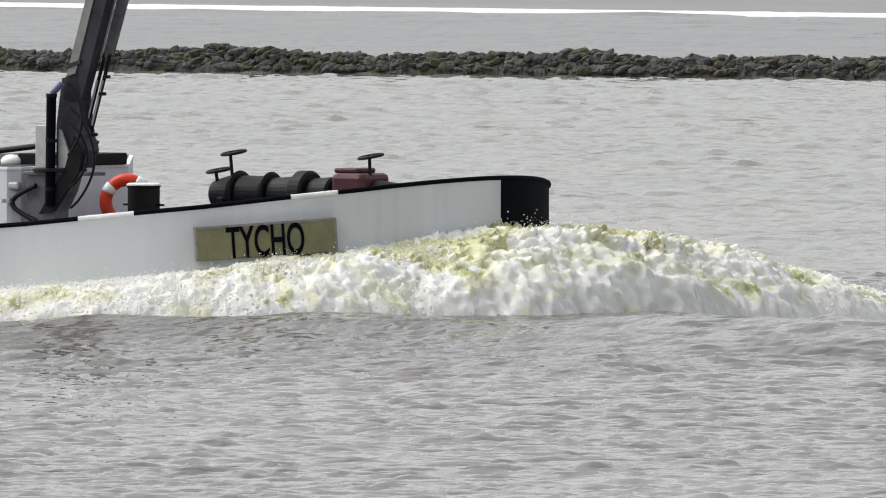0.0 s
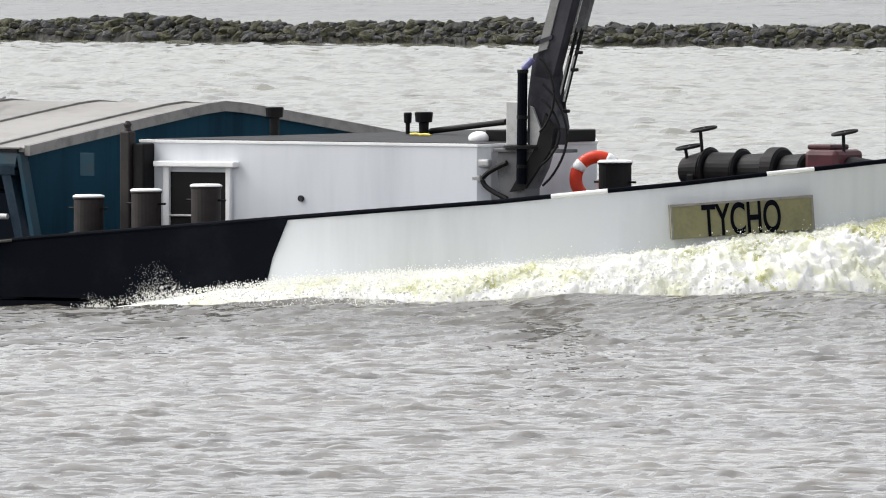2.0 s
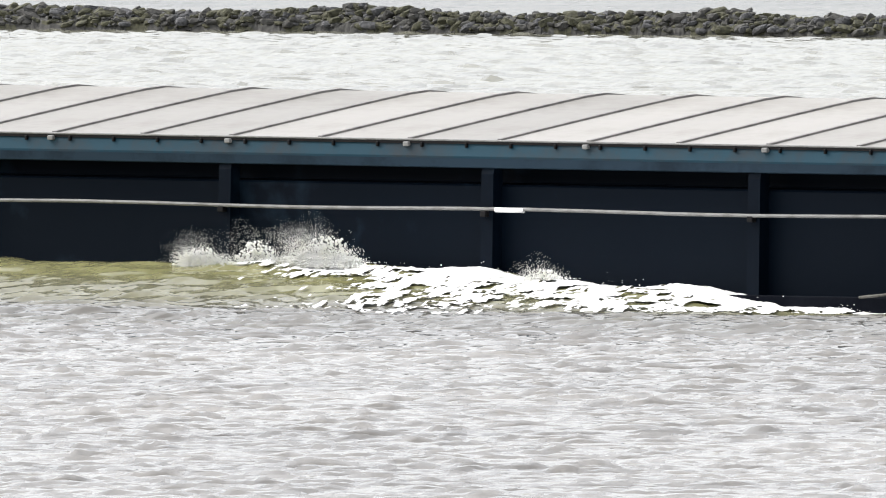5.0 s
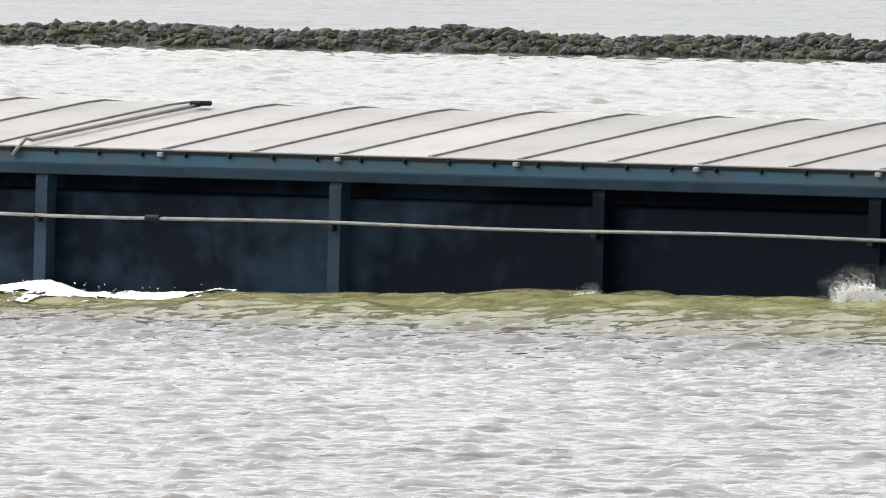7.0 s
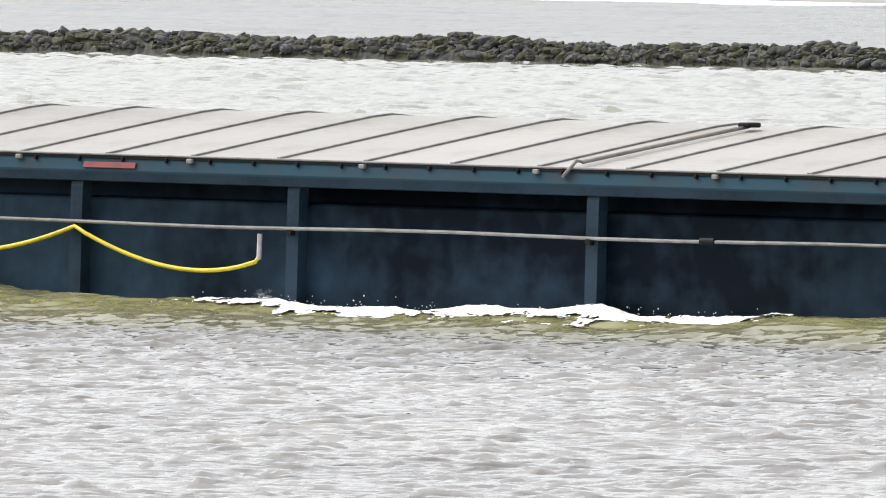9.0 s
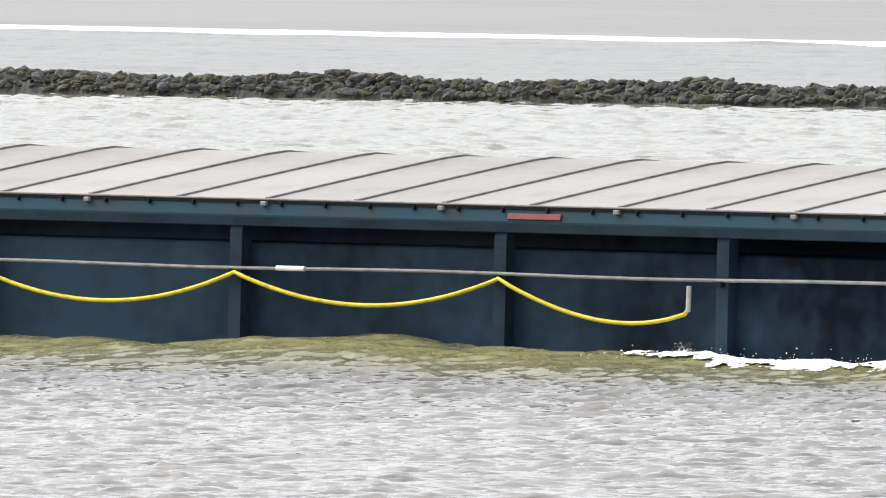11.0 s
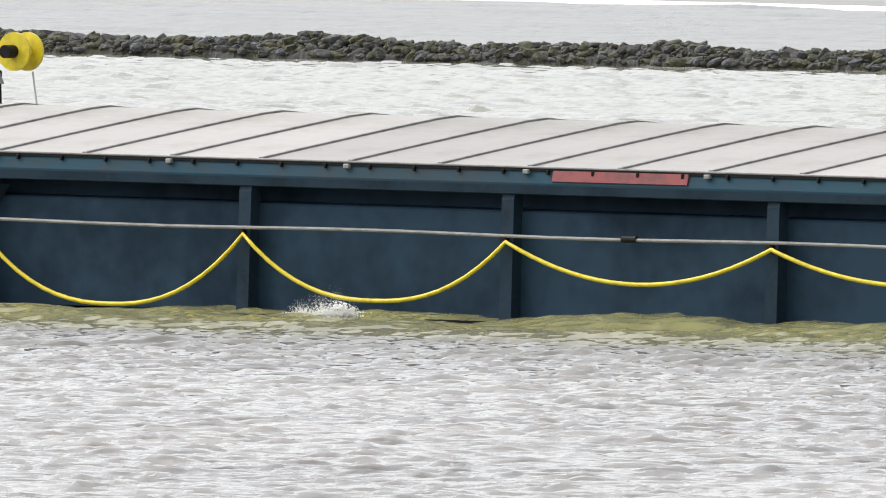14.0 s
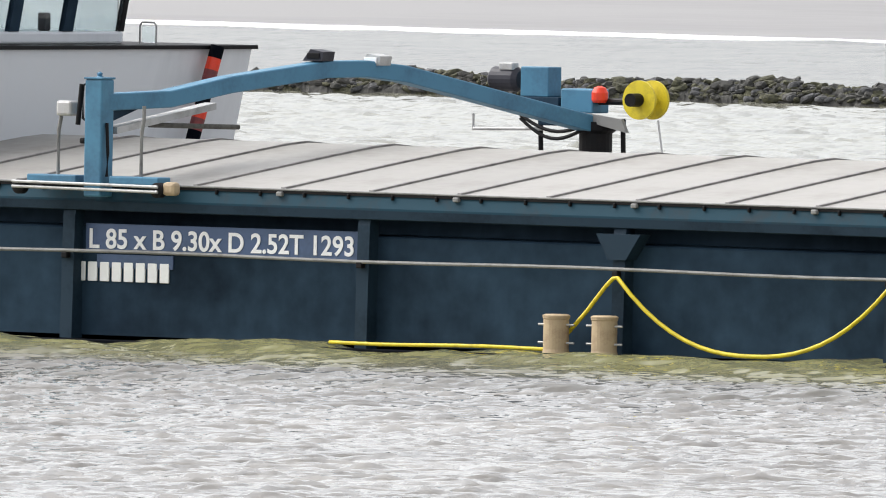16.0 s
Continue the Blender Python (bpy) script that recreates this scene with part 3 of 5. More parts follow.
def hatch_covers():
    pitch = 1.26
    sec = hatch_section()
    under = [(y, z - 0.05) for y, z in sec]
    first = at(14.66, 0.7)
    # the covers don't lie quite evenly
    slack = [(10, 0.1), (22, 0.12), (38, -0.06), (47, 0.09), (62, -0.03), (80, -0.03)]
    edges = [HOLD_FRONT + 0.08] + [first - pitch * i + lerp(slack, 14.66 + pitch * i) for i in range(48)]
    edges = [e for e in edges if e > HOLD_BACK - 0.4] + [HOLD_BACK - 0.6]
    cover_mesh = None
    for i, (a, b) in enumerate(zip(edges, edges[1:])):
        if abs((a - b) - pitch) < 1e-4 and cover_mesh:
            ob = new("hatch_cover", cover_mesh)
            ob.parent = ship
            ob.location.x = b
        else:
            ob = part("hatch_cover", prism(B(), sec + under[::-1], 0, 0.012, a - b - 0.012), HATCH, ship)
            ob.location.x = b
            if abs((a - b) - pitch) < 1e-4:
                cover_mesh = ob.data
    # raised seam bars and edge clamps
    seam_mesh, clamp_mesh = None, None
    for i, e in enumerate(edges[1:-1]):
        if seam_mesh is None:
            bar = [(y, z + 0.022) for y, z in sec]
            s = part("seam_bar", prism(B(), bar + [(y, z - 0.01) for y, z in sec][::-1], 0, -0.026, 0.026), SEAM, ship)
            seam_mesh = s.data
            cl = part("clamp", box(B(), (-0.04, TOP_Y - 0.065, 1.705), (0.04, TOP_Y - 0.0, 1.76), 0.012), RAIL, ship)
            clamp_mesh = cl.data
            s.location.x = cl.location.x = e
        else:
            for nm, dat, dx in (("seam_bar", seam_mesh, 0), ("clamp", clamp_mesh, 0)):
                if nm == "clamp" and not i % 2:
                    continue
                ob = new(nm, dat)
                ob.parent = ship
                ob.location.x = e + dx
    hook_mesh = None
    for i in range(94):
        xx = first - 0.315 - 0.63 * i
        if xx < HOLD_BACK:
            break
        if hook_mesh is None:
            hk = part("hold_down", box(B(), (-0.016, TOP_Y - 0.048, 1.70), (0.016, TOP_Y - 0.0, 1.757), 0.008), DARK, ship)
            hook_mesh = hk.data
        else:
            hk = new("hold_down", hook_mesh)
            hk.parent = ship
        hk.location.x = xx
    part("edge_strip", box(B(), (HOLD_BACK, TOP_Y - 0.03, 1.772), (HOLD_FRONT + 0.05, TOP_Y + 0.03, 1.795), 0.008), RAIL, ship, "pale metal strip along the hatch edge")
    # front fairing: grey rim over a teal bulkhead
    rim = [(y, z + 0.03) for y, z in sec] + [(y, z - 0.09) for y, z in sec[::-1]]
    part("hatch_rim", prism(B(), rim, 0, HOLD_FRONT + 0.08, HOLD_FRONT + 0.16), SEAM, ship, "grey rim of the foremost hatch")
    bulk = [(y * 0.985, z - 0.08) for y, z in sec]
    part("bulkhead", prism(B(), bulk + [(-CO_Y, 0.05), (CO_Y, 0.05)], 0, HOLD_FRONT - 0.02, HOLD_FRONT + 0.10), TEAL, ship, "teal painted front bulkhead of the hold")


before = set(scene.objects)
hold()
hatch_covers()
# the laden hull bends a little: the hold dips towards the bow
DIP = Matrix.Translation((-43.2, 0, 0)) @ pose(0, 0, 0, 0, 0.111, 0) @ Matrix.Translation((43.2, 0, 0))
for ob in set(scene.objects) - before:
    if ob.parent is ship:
        ob.matrix_basis = DIP @ Matrix.Translation(ob.location)


# ---- forecastle house ----
def fore_house():
    x0, x1, ys = at(12.4, 1.1), -4.48, STB + 1.1
    plan = [(x0, ys), (x1 - 0.12, ys), (x1, ys + 0.12), (x1, STB + 3.4), (-7.8, 3.55), (x0, 3.55)]
    house = part("forecastle_house", prism(B(), plan, 2, 0.5, 1.80), HULL_WHITE, ship, "white painted forecastle house with flat roof")
    part("roof_edge", prism(B(), [((p[0] + 7.5) * 1.006 - 7.5, p[1] * 1.004) for p in plan], 2, 1.80, 1.83), WHITE, house)
    part("roof_deck", prism(B(), [((p[0] + 7.0) * 0.97 - 7.0, p[1] * 0.965) for p in plan], 2, 1.81, 1.838), DARK, house, "dark flat roof covering")
    xd = at(11.96, 1.1)
    w = 0.80
    # solid slab; the doorway's inner shade is given by its dark colour
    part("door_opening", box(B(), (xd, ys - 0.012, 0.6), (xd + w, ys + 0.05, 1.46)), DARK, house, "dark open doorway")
    for a, b in ((xd - 0.09, xd), (xd + w, xd + w + 0.07)):
        part("door_frame", box(B(), (a, ys - 0.05, 0.6), (b, ys + 0.02, 1.52), 0.01), WHITE, house)
    part("door_hood", box(B(), (xd - 0.18, ys - 0.12, 1.52), (xd + w + 0.16, ys + 0.02, 1.585), 0.012), WHITE, house)
    part("door_bar", rod(B(), (xd, ys - 0.03, 0.95), (xd + 0.34, ys - 0.03, 0.95), 0.015), STEEL, house)
    part("porthole", rod(B(), (xd + 1.85, ys - 0.03, 1.17), (xd + 1.85, ys + 0.02, 1.17), 0.036), GREY, house)
    # dark coaming of the fore hatch on the roof, with its clutter
    part("roof_coaming", box(B(), (-5.3, STB + 2.3, 1.83), (-4.42, STB + 3.3, 1.97), 0.015), DARK, house)
    part("roof_beam", rod(B(), (-8.3, 0.9, 1.87), (-6.95, 0.5, 2.0), 0.035), DARK, house)
    part("roof_pipe", tube(B(), [(-7.9 + 0.14 * i, -0.1 - 0.1 * i, 1.855 + 0.008 * (i % 2)) for i in range(5)], 0.014), YELLOW, house, "yellow hose lying on the roof")
    for x, y, r, z in ((-8.33, 0.8, 0.10, 2.09), (-8.56, 0.8, 0.045, 2.08), (x0 - 0.35, -0.3, 0.10, 2.15)):
        part("vent_pipe", lathe(B(), [(r * 0.55, 1.80), (r * 0.6, z - 0.12), (r, z - 0.11), (r * 1.1, z), (r * 0.9, z + 0.01)], Matrix.Translation((x, y, 0)), 14), DARK, house, smooth=False)


fore_house()


def frame_post():
    """Rust-brown stanchion between hold and forecastle, with its dark trunk."""
    x = at(12.58, 0.9)
    p = thing("stanchion", "rust-brown steel stanchion by the forecastle", "post", pose(x, STB + 0.9, 0.55))
    part("shaft", box(B(), (-0.07, -0.07, 0), (0.07, 0.07, 1.38), 0.02), RUST, p)
    part("finial", lathe(B(), [(0.05, 1.38), (0.035, 1.42), (0.05, 1.46), (0.02, 1.50)], Matrix(), 12), RUST, p)
    part("trunk", box(B(), (0.08, -0.02, 0), (0.24, 0.5, 1.24), 0.02), DARK, p)
    n = part("notice", box(B(), (0, 0, 0), (0.20, 0.012, 0.27), 0.004), BLUE, p, "faded blue notice plate")
    n.location = (-0.68, 0.0, 0.85)


frame_post()


# ---- deck fittings ----
def bollard(place, tall, wide, mat, label, pins=True):
    b = thing("bollard", label, "bollard", place, group="mooring bollards")
    part("drum", lathe(B(), [(wide * 1.06, 0), (wide, 0.04), (wide, tall - 0.03), (wide * 1.05, tall - 0.02), (wide * 1.05, tall)], Matrix(), 24), mat, b, smooth=False)
    part("cap", lathe(B(), [(wide * 1.08, tall), (wide * 1.08, tall + 0.015), (wide * 0.9, tall + 0.03)], Matrix(), 24), WHITE if mat is not TAN else TAN, b)
    for z in (tall * 0.28, tall * 0.78):
        part("pin", rod(B(), (-wide - 0.10, 0, z), (wide + 0.10, 0, z), 0.013), STEEL if mat is TAN else DARK, b)
    return b


for aft, zt in ((12.94 + 0.19, 1.165), (12.94 - 0.63, 1.245), (12.94 - 1.48, 1.31)):
    bollard(pose(at(aft, 0.45), STB + 0.45, 0.58), zt - 0.58, 0.175, RUST, "rust-brown steel bollard with white rim on the side deck")
for aft in (64.98, 64.30):
    bollard(pose(at(aft, 0.3), STB + 0.3, 0.04), 0.42, 0.15, TAN, "tan painted steel bollard on the side deck")
bollard(pose(at(5.69, 2.3), STB + 2.3, 0.58), 1.03, 0.19, DARK, "black steel bollard with white rim on the foredeck")


def windlass():
    w = thing("windlass", "black anchor windlass with drums and red gearbox", "windlass", pose(at(3.9, 4.2), STB + 4.2, 0.50))
    def drum(a, b, r0, r1, nm, mat):
        part(nm, lathe(B(), [(r0 * 0.9, a), (r0, a + 0.03), (r1, b - 0.03), (r1 * 0.9, b)], pose(0, 0, 0.98, 0, 90, 0), 28), mat, w)
    for a, b, r0, r1, nm, mat in ((-0.78, -0.45, 0.17, 0.24, "drum", DARK), (-0.45, -0.40, 0.28, 0.28, "flange", DARK), (-0.40, 0.0, 0.22, 0.22, "drum", DARK),
                                  (0.0, 0.05, 0.27, 0.27, "flange", DARK), (0.05, 0.42, 0.20, 0.22, "rope_coil", DARK), (0.42, 0.62, 0.29, 0.29, "brake_drum", DARK),
                                  (0.62, 0.95, 0.2, 0.22, "drum", DARK), (1.45, 1.95, 0.2, 0.15, "drum", DARK)):
        drum(a, b, r0, r1, nm, mat)
    part("gearbox", box(B(), (1.08, -0.3, 0.7), (1.54, 0.28, 1.25), 0.06), RED, w, "dark red gearbox")
    part("gear_lid", box(B(), (1.06, -0.2, 1.25), (1.4, 0.18, 1.31), 0.02), RED, w)
    for x in (-0.6, 0.25, 1.2):
        part("cheek", box(B(), (x, -0.25, 0), (x + 0.1, 0.25, 0.95), 0.02), DARK, w)
    for x, z in ((-0.66, 1.26), (-0.45, 1.47), (1.52, 1.45)):
        s = part("brake_spindle", rod(B(), (x, -0.1, 1.0), (x + (-0.05 if x < 0 else -0.02), -0.1, z), 0.02), DARK, w)
        hub = Matrix.Translation((x, -0.1, z)) @ pose(0, 0, 0, 9, -6, 0)
        hw = part("handwheel", ring(B(), hub, 0.145, 0.017, 30, 8), DARK, s)
        for k in range(3):
            a = k * math.pi / 3
            part("spoke", rod(B(), hub @ Vector((0.14 * math.cos(a), 0.14 * math.sin(a), 0)), hub @ Vector((-0.14 * math.cos(a), -0.14 * math.sin(a), 0)), 0.010), DARK, s)


windlass()


def lifebuoy():
    m = pose(at(5.93, 2.6), STB + 2.6, 1.41, 86, 0, 34)
    b = thing("lifebuoy", "orange lifebuoy with white bands on a rack", "lifebuoy", m)
    part("ring", ring(B(), Matrix(), 0.255, 0.075, 40, 14), ORANGE, b, smooth=True)
    for k in range(4):
        part("band", ring(B(), pose(0, 0, 0, 0, 0, 45 + 90 * k), 0.255, 0.08, 40, 14, 0.0, 0.06), WHITE, b, smooth=True)
    part("rack", box(B(), (-0.03, -0.62, -0.14), (0.03, 0.0, -0.10), 0.01), WHITE, b)
    part("foot", box(B(), (-0.25, -0.64, -0.14), (0.25, -0.6, -0.10), 0.01), WHITE, b)


lifebuoy()


def deck_crane():
    """Folding deck crane before the forecastle house: pedestal, column, jib and rams."""
    x, y = at(6.88, 1.3), STB + 1.3
    c = thing("deck_crane", "grey hydraulic deck crane with raised twin jib", "crane", pose(x, y, 0.58))
    part("pedestal", prism(B(), [(-0.36, 1.16), (0.22, 1.16), (0.16, 0.98), (0.02, 0.74), (0.0, 0.0), (-0.32, 0.0), (-0.34, 0.70), (-0.37, 0.95)], 1, -0.15, 0.15), CRANE_GREY, c)
    part("top_plate", box(B(), (-0.41, -0.19, 1.16), (0.54, 0.17, 1.20), 0.008), CRANE_GREY, c)
    part("slew_ring", lathe(B(), [(0.26, 1.20), (0.32, 1.205), (0.32, 1.235), (0.26, 1.25)], Matrix(), 24), DARK, c)
    part("side_plate", box(B(), (-0.23, -0.18, 1.20), (-0.03, -0.14, 1.75), 0.012), STEEL, c, "pale grey steel side plate")
    part("web_plate", prism(B(), [(0.10, 1.22), (0.34, 1.22), (0.14, 1.68), (0.10, 1.70)], 1, -0.17, -0.14), STEEL, c, "pale grey steel web plate")
    part("column", prism(B(), [(0.02, 1.25), (0.02, 1.75), (0.10, 2.3), (0.34, 2.36), (0.40, 1.75), (0.46, 1.45), (0.40, 1.25)], 1, -0.1, 0.12), GREY, c)
    part("boom_foot", prism(B(), [(-0.16, 0.70), (0.06, 0.74), (0.42, 1.20), (0.46, 1.45), (0.34, 1.62), (0.22, 1.25)], 1, -0.21, -0.17), DARK, c)
    ram = part("ram", rod(B(), (0.02, -0.23, 0.80), (0.04, -0.23, 2.12), 0.058), HULL_BLACK, c)
    # the black ram's violet highlight is painted on as this end's colour
    part("ram_rod", rod(B(), (0.045, -0.23, 2.12), (0.15, -0.18, 2.24), 0.04), PURPLE, ram, "ram end with a blue-violet highlight painted on")
    for z in (0.98, 1.55, 2.08):
        part("collar", rod(B(), (0.022 + 0.015 * (z - 0.8), -0.23, z), (0.023 + 0.015 * (z - 0.8), -0.23, z + 0.04), 0.066), DARK, ram)
    jib = part("jib", prism(B(), [(0.12, 2.05), (0.36, 2.0), (0.48, 2.38), (1.00, 4.1), (0.70, 4.1), (0.16, 2.32)], 1, -0.1, 0.06), GREY, c)
    part("jib_face", prism(B(), [(0.17, 2.32), (0.30, 2.36), (0.82, 4.1), (0.71, 4.1)], 1, -0.116, -0.1), RAIL, jib, "paler grey jib side plate")
    part("jib_rib", prism(B(), [(0.20, 2.42), (0.37, 2.47), (0.38, 2.52), (0.21, 2.47)], 1, -0.125, -0.1), GREY, jib)
    inner = part("inner_jib", prism(B(), [(0.55, 2.54), (0.67, 2.58), (1.16, 4.1), (1.02, 4.1)], 1, 0.08, 0.16), CRANE_GREY, jib, "grey inner jib")
    # added pale strip: light showing between the jibs, put in as colour
    part("gap_strip", prism(B(), [(0.515, 2.54), (0.54, 2.54), (1.01, 4.1), (0.985, 4.1)], 1, 0.07, 0.09), STEEL, inner, "bright strip standing for the light gap between the jibs")
    for dx in (0.0, 0.075):
        rod_ = part("jib_ram", rod(B(), (0.28 + dx, 0.06, 1.50), (0.58 + dx, 0.10, 2.60), 0.022), DARK, c)
        part("piston", rod(B(), (0.36 + dx, 0.03, 1.75), (0.50 + dx, 0.05, 2.28), 0.013), STEEL, rod_, "bright steel piston")
    for x, z in ((0.56, 2.1), (0.44, 1.62), (0.62, 2.3)):
        part("pipe_clip", box(B(), (x, -0.02, z), (x + 0.07, 0.06, z + 0.04), 0.01), DARK, c)
    for i, (w, z0, z1) in enumerate(((0.34, 0.78, 1.95), (0.26, 1.02, 1.78), (0.20, 1.40, 2.25))):
        part("hose", tube(B(), [(0.30 + w * math.sin(t) ** 0.8, -0.2 - 0.03 * i, z0 + (z1 - z0) * t / 3.14) for t in [k * 3.14 / 16 for k in range(17)]], 0.015), DARK, c)
    part("hose", tube(B(), [(-0.20 - 0.34 * math.sin(t), -0.2, 0.62 + 0.42 * t / 3.14) for t in [k * 3.14 / 14 for k in range(15)]], 0.03), DARK, c)
    part("valve_block", box(B(), (-0.62, -0.2, 0.98), (-0.46, -0.1, 1.08), 0.03), STEEL, c)
    part("valve_block", box(B(), (-0.72, -0.2, 0.80), (-0.58, -0.12, 0.90), 0.03), STEEL, c)
    f = thing("fender", "white rubber ball fender on the forecastle roof", "fender", pose(at(7.6, 2.3), STB + 2.3, 1.81))
    bmesh.ops.create_uvsphere(bm := B(), u_segments=20, v_segments=12, radius=0.11, matrix=Matrix.Translation((0, 0, 0.06)) @ Matrix.Diagonal((1.25, 1.0, 0.75, 1)))
    part("ball", bm, WHITE, f, smooth=True)
    r = thing("red_can", "dark red can on the forecastle roof", "can", pose(-4.68, STB + 2.9, 1.97))
    part("body", lathe(B(), [(0.1, 0), (0.11, 0.02), (0.10, 0.12), (0.04, 0.2), (0.035, 0.22)], Matrix(), 16), RED, r)
    part("spout", rod(B(), (0, 0, 0.2), (0.12, 0, 0.12), 0.02), RED, r)


deck_crane()


def name_board():
    """The board with the ship's name, bolted to the starboard bow."""
    want = (-1.18, 0.84)
    spots = []
    for p in want:
        best = min((q for q in bow_path(-7.0, 400) if q.y < 0), key=lambda q: abs(q.x + 0.69 * (q.y - STB) - p))
        spots.append(best)
    a, b = spots
    d = (b - a).normalized()
    nrm = Vector((d.y, -d.x, 0))
    a, b = a + nrm * 0.16, b + nrm * 0.16
    w = (b - a).length
    rise = math.degrees(math.atan2(0.115, w))
    m = Matrix.Translation(a + Vector((0, 0, 1.155))) @ Matrix.Rotation(math.atan2(d.y, d.x), 4, "Z") @ pose(0, 0, 0, 0, -rise, 0)
    board = thing("name_board", "olive name board with black lettering on the bow", "sign", m)
    part("panel", box(B(), (0, 0.0, -0.40), (w, 0.16, 0.0), 0.01), BRASS, board)
    for lo, hi in (((0, -0.012, -0.03), (w, 0.0, 0.0)), ((0, -0.012, -0.40), (0.025, 0.0, 0.0)), ((w - 0.025, -0.012, -0.4), (w, 0, 0))):
        part("edging", box(B(), lo, hi, 0.004), SEAM, board)
    lettering(board, "TYCHO", 0.235 * w - 0.03, -0.385, 0.36, HULL_BLACK, 0.55 * w, -0.008, 0.008)


def lettering(parent, text, x, z, size, mat, width, y, bold=0.005, name="lettering"):
    cu = bpy.data.curves.new(name, "FONT")
    cu.body, cu.size, cu.extrude, cu.offset = text, size / 0.7, 0.004, bold
    ob = bpy.data.objects.new(name, cu)
    scene.collection.objects.link(ob)
    bpy.context.view_layer.update()
    me = bpy.data.meshes.new_from_object(ob.evaluated_get(bpy.context.evaluated_depsgraph_get()))
    bpy.data.objects.remove(ob)
    xs = [v.co.x for v in me.vertices]
    k = width / (max(xs) - min(xs))
    for v in me.vertices:
        v.co = Vector((x + (v.co.x - min(xs)) * k, y - v.co.z, z + v.co.y))
    me.materials.clear()
    me.materials.append(mat)
    out = new(name, me)
    out.parent = parent
    return out


name_board()


# ---- marks on the hold side ----
def marking_board():
    x0 = at(64.15 + (1092 - 146) / 126, 0.75)
    b = thing("marking_board", "blue board with white dimension figures on the hold side", "sign", pose(x0, CO_Y - 0.012, 0.0))
    part("panel", box(B(), (-0.06, -0.012, 1.02), (3.86, 0.02, 1.36), 0.004), BOARD, b)
    lettering(b, "L 85 x B 9.30x D 2.52T 1293", 0.0, 1.075, 0.225, WHITE, 3.80, -0.018, 0.006)
    part("lower_panel", box(B(), (0.1, -0.006, 0.84), (1.2, 0.02, 1.0), 0.004), BOARD, b)
    for k in range(8):
        part("number_bar", box(B(), (-0.2 + k * 0.173, -0.012, 0.68), (-0.2 + k * 0.173 + 0.135, 0.01, 0.91), 0.01), WHITE, b)


marking_board()
for aft, w, nm in ((55.92, 1.90, "faded red paint patch on the blue flange"), (45.2, 0.75, "small faded red paint patch on the blue flange")):
    r = thing("paint_patch", nm, "paint patch", pose(at(aft, 0.6), TOP_Y - 0.052, 1.62, -14, 0, 0))
    part("patch", box(B(), (0, -0.012, 0.02 if w > 1 else 0.0), (w, 0.008, 0.15 if w > 1 else 0.07), 0.003), FADED_RED, r)


# ---- yellow hose slung from the rail ----
def yellow_hose():
    h = thing("yellow_hose", "yellow rubber hose slung in loops from the rail", "hose")
    y = CO_Y - 0.27
    peaks = [45.36, 49.12, 52.88, 56.6, 60.33, 64.15]
    sags = [0.35, 0.37, 0.45, 0.73, 0.86]
    pts = []
    # free end at the fore side
    pts += [(at(42.70, 0.45), y, 0.62), (at(42.74, 0.45), y, 0.57)]
    x_a, x_b = at(42.80, 0.45), at(45.36, 0.45)
    for i in range(1, 15):
        t = i / 15
        pts.append((x_a + (x_b - x_a) * t, y, 0.55 + (0.92 - 0.55) * t - 0.27 * 4 * t * (1 - t) * (1.0 - 0.25 * t)))
    for a, b, s in zip(peaks, peaks[1:], sags):
        for i in range(20):
            t = i / 20
            u = abs(2 * t - 1)
            dip = s * (1 - u ** (2.0 if s < 0.7 else 2.4))
            pts.append((at(a, 0.45) + (at(b, 0.45) - at(a, 0.45)) * t, y, 0.93 - dip))
    e = at(64.15, 0.45)
    pts += [(e, y, 0.93), (e - 0.06, y, 0.92), (e - 0.16, y, 0.83), (e - 0.42, y - 0.02, 0.52), (e - 0.62, y - 0.05, 0.30), (e - 0.75, y - 0.05, 0.18)]
    part("run", tube(B(), pts, 0.026, 8), YELLOW, h, smooth=True)
    pts = [(e - 0.72, y - 0.08, 0.09)] + [(e - 1.0 - i * 0.2, y - 0.10, 0.075 + 0.01 * math.sin(i * 0.4)) for i in range(16)]
    part("run", tube(B(), pts, 0.022, 8), YELLOW, h, smooth=True)
    part("coupling", rod(B(), (at(42.69, 0.45), y, 0.60), (at(42.68, 0.45), y, 0.90), 0.03), STEEL, h)


yellow_hose()


# ---- mooring rope hanging over the bulwark's end ----
def rope():
    r = thing("mooring_rope", "weathered mooring rope draped down from the bulwark", "rope")
    y = STB - 0.05
    pts = [(-10.4, y + 0.02, 0.66), (-10.7, y, 0.63), (-10.95, y, 0.59), (-11.2, y, 0.45), (-11.5, y, 0.27), (-11.85, y, 0.13), (-12.3, y, 0.10), (-12.7, y - 0.03, 0.07), (-13.2, y - 0.1, 0.02)]
    part("strand", tube(B(), pts, 0.017, 8), ROPE, r, smooth=True)
    part("strand", tube(B(), [(p[0] - 0.03, p[1] - 0.05, p[2] + 0.03 + 0.02 * math.sin(i * 2)) for i, p in enumerate(pts[1:-1])], 0.012, 8), ROPE, r, smooth=True)
    part("splice", tube(B(), [(-10.75, y, 0.66), (-10.9, y, 0.67), (-11.0, y, 0.61)], 0.028, 10), ROPE, r, smooth=True)
    part("splice", tube(B(), [(-12.3, y - 0.05, 0.13), (-12.45, y - 0.06, 0.14), (-12.55, y - 0.05, 0.04)], 0.028, 10), ROPE, r, smooth=True)


rope()


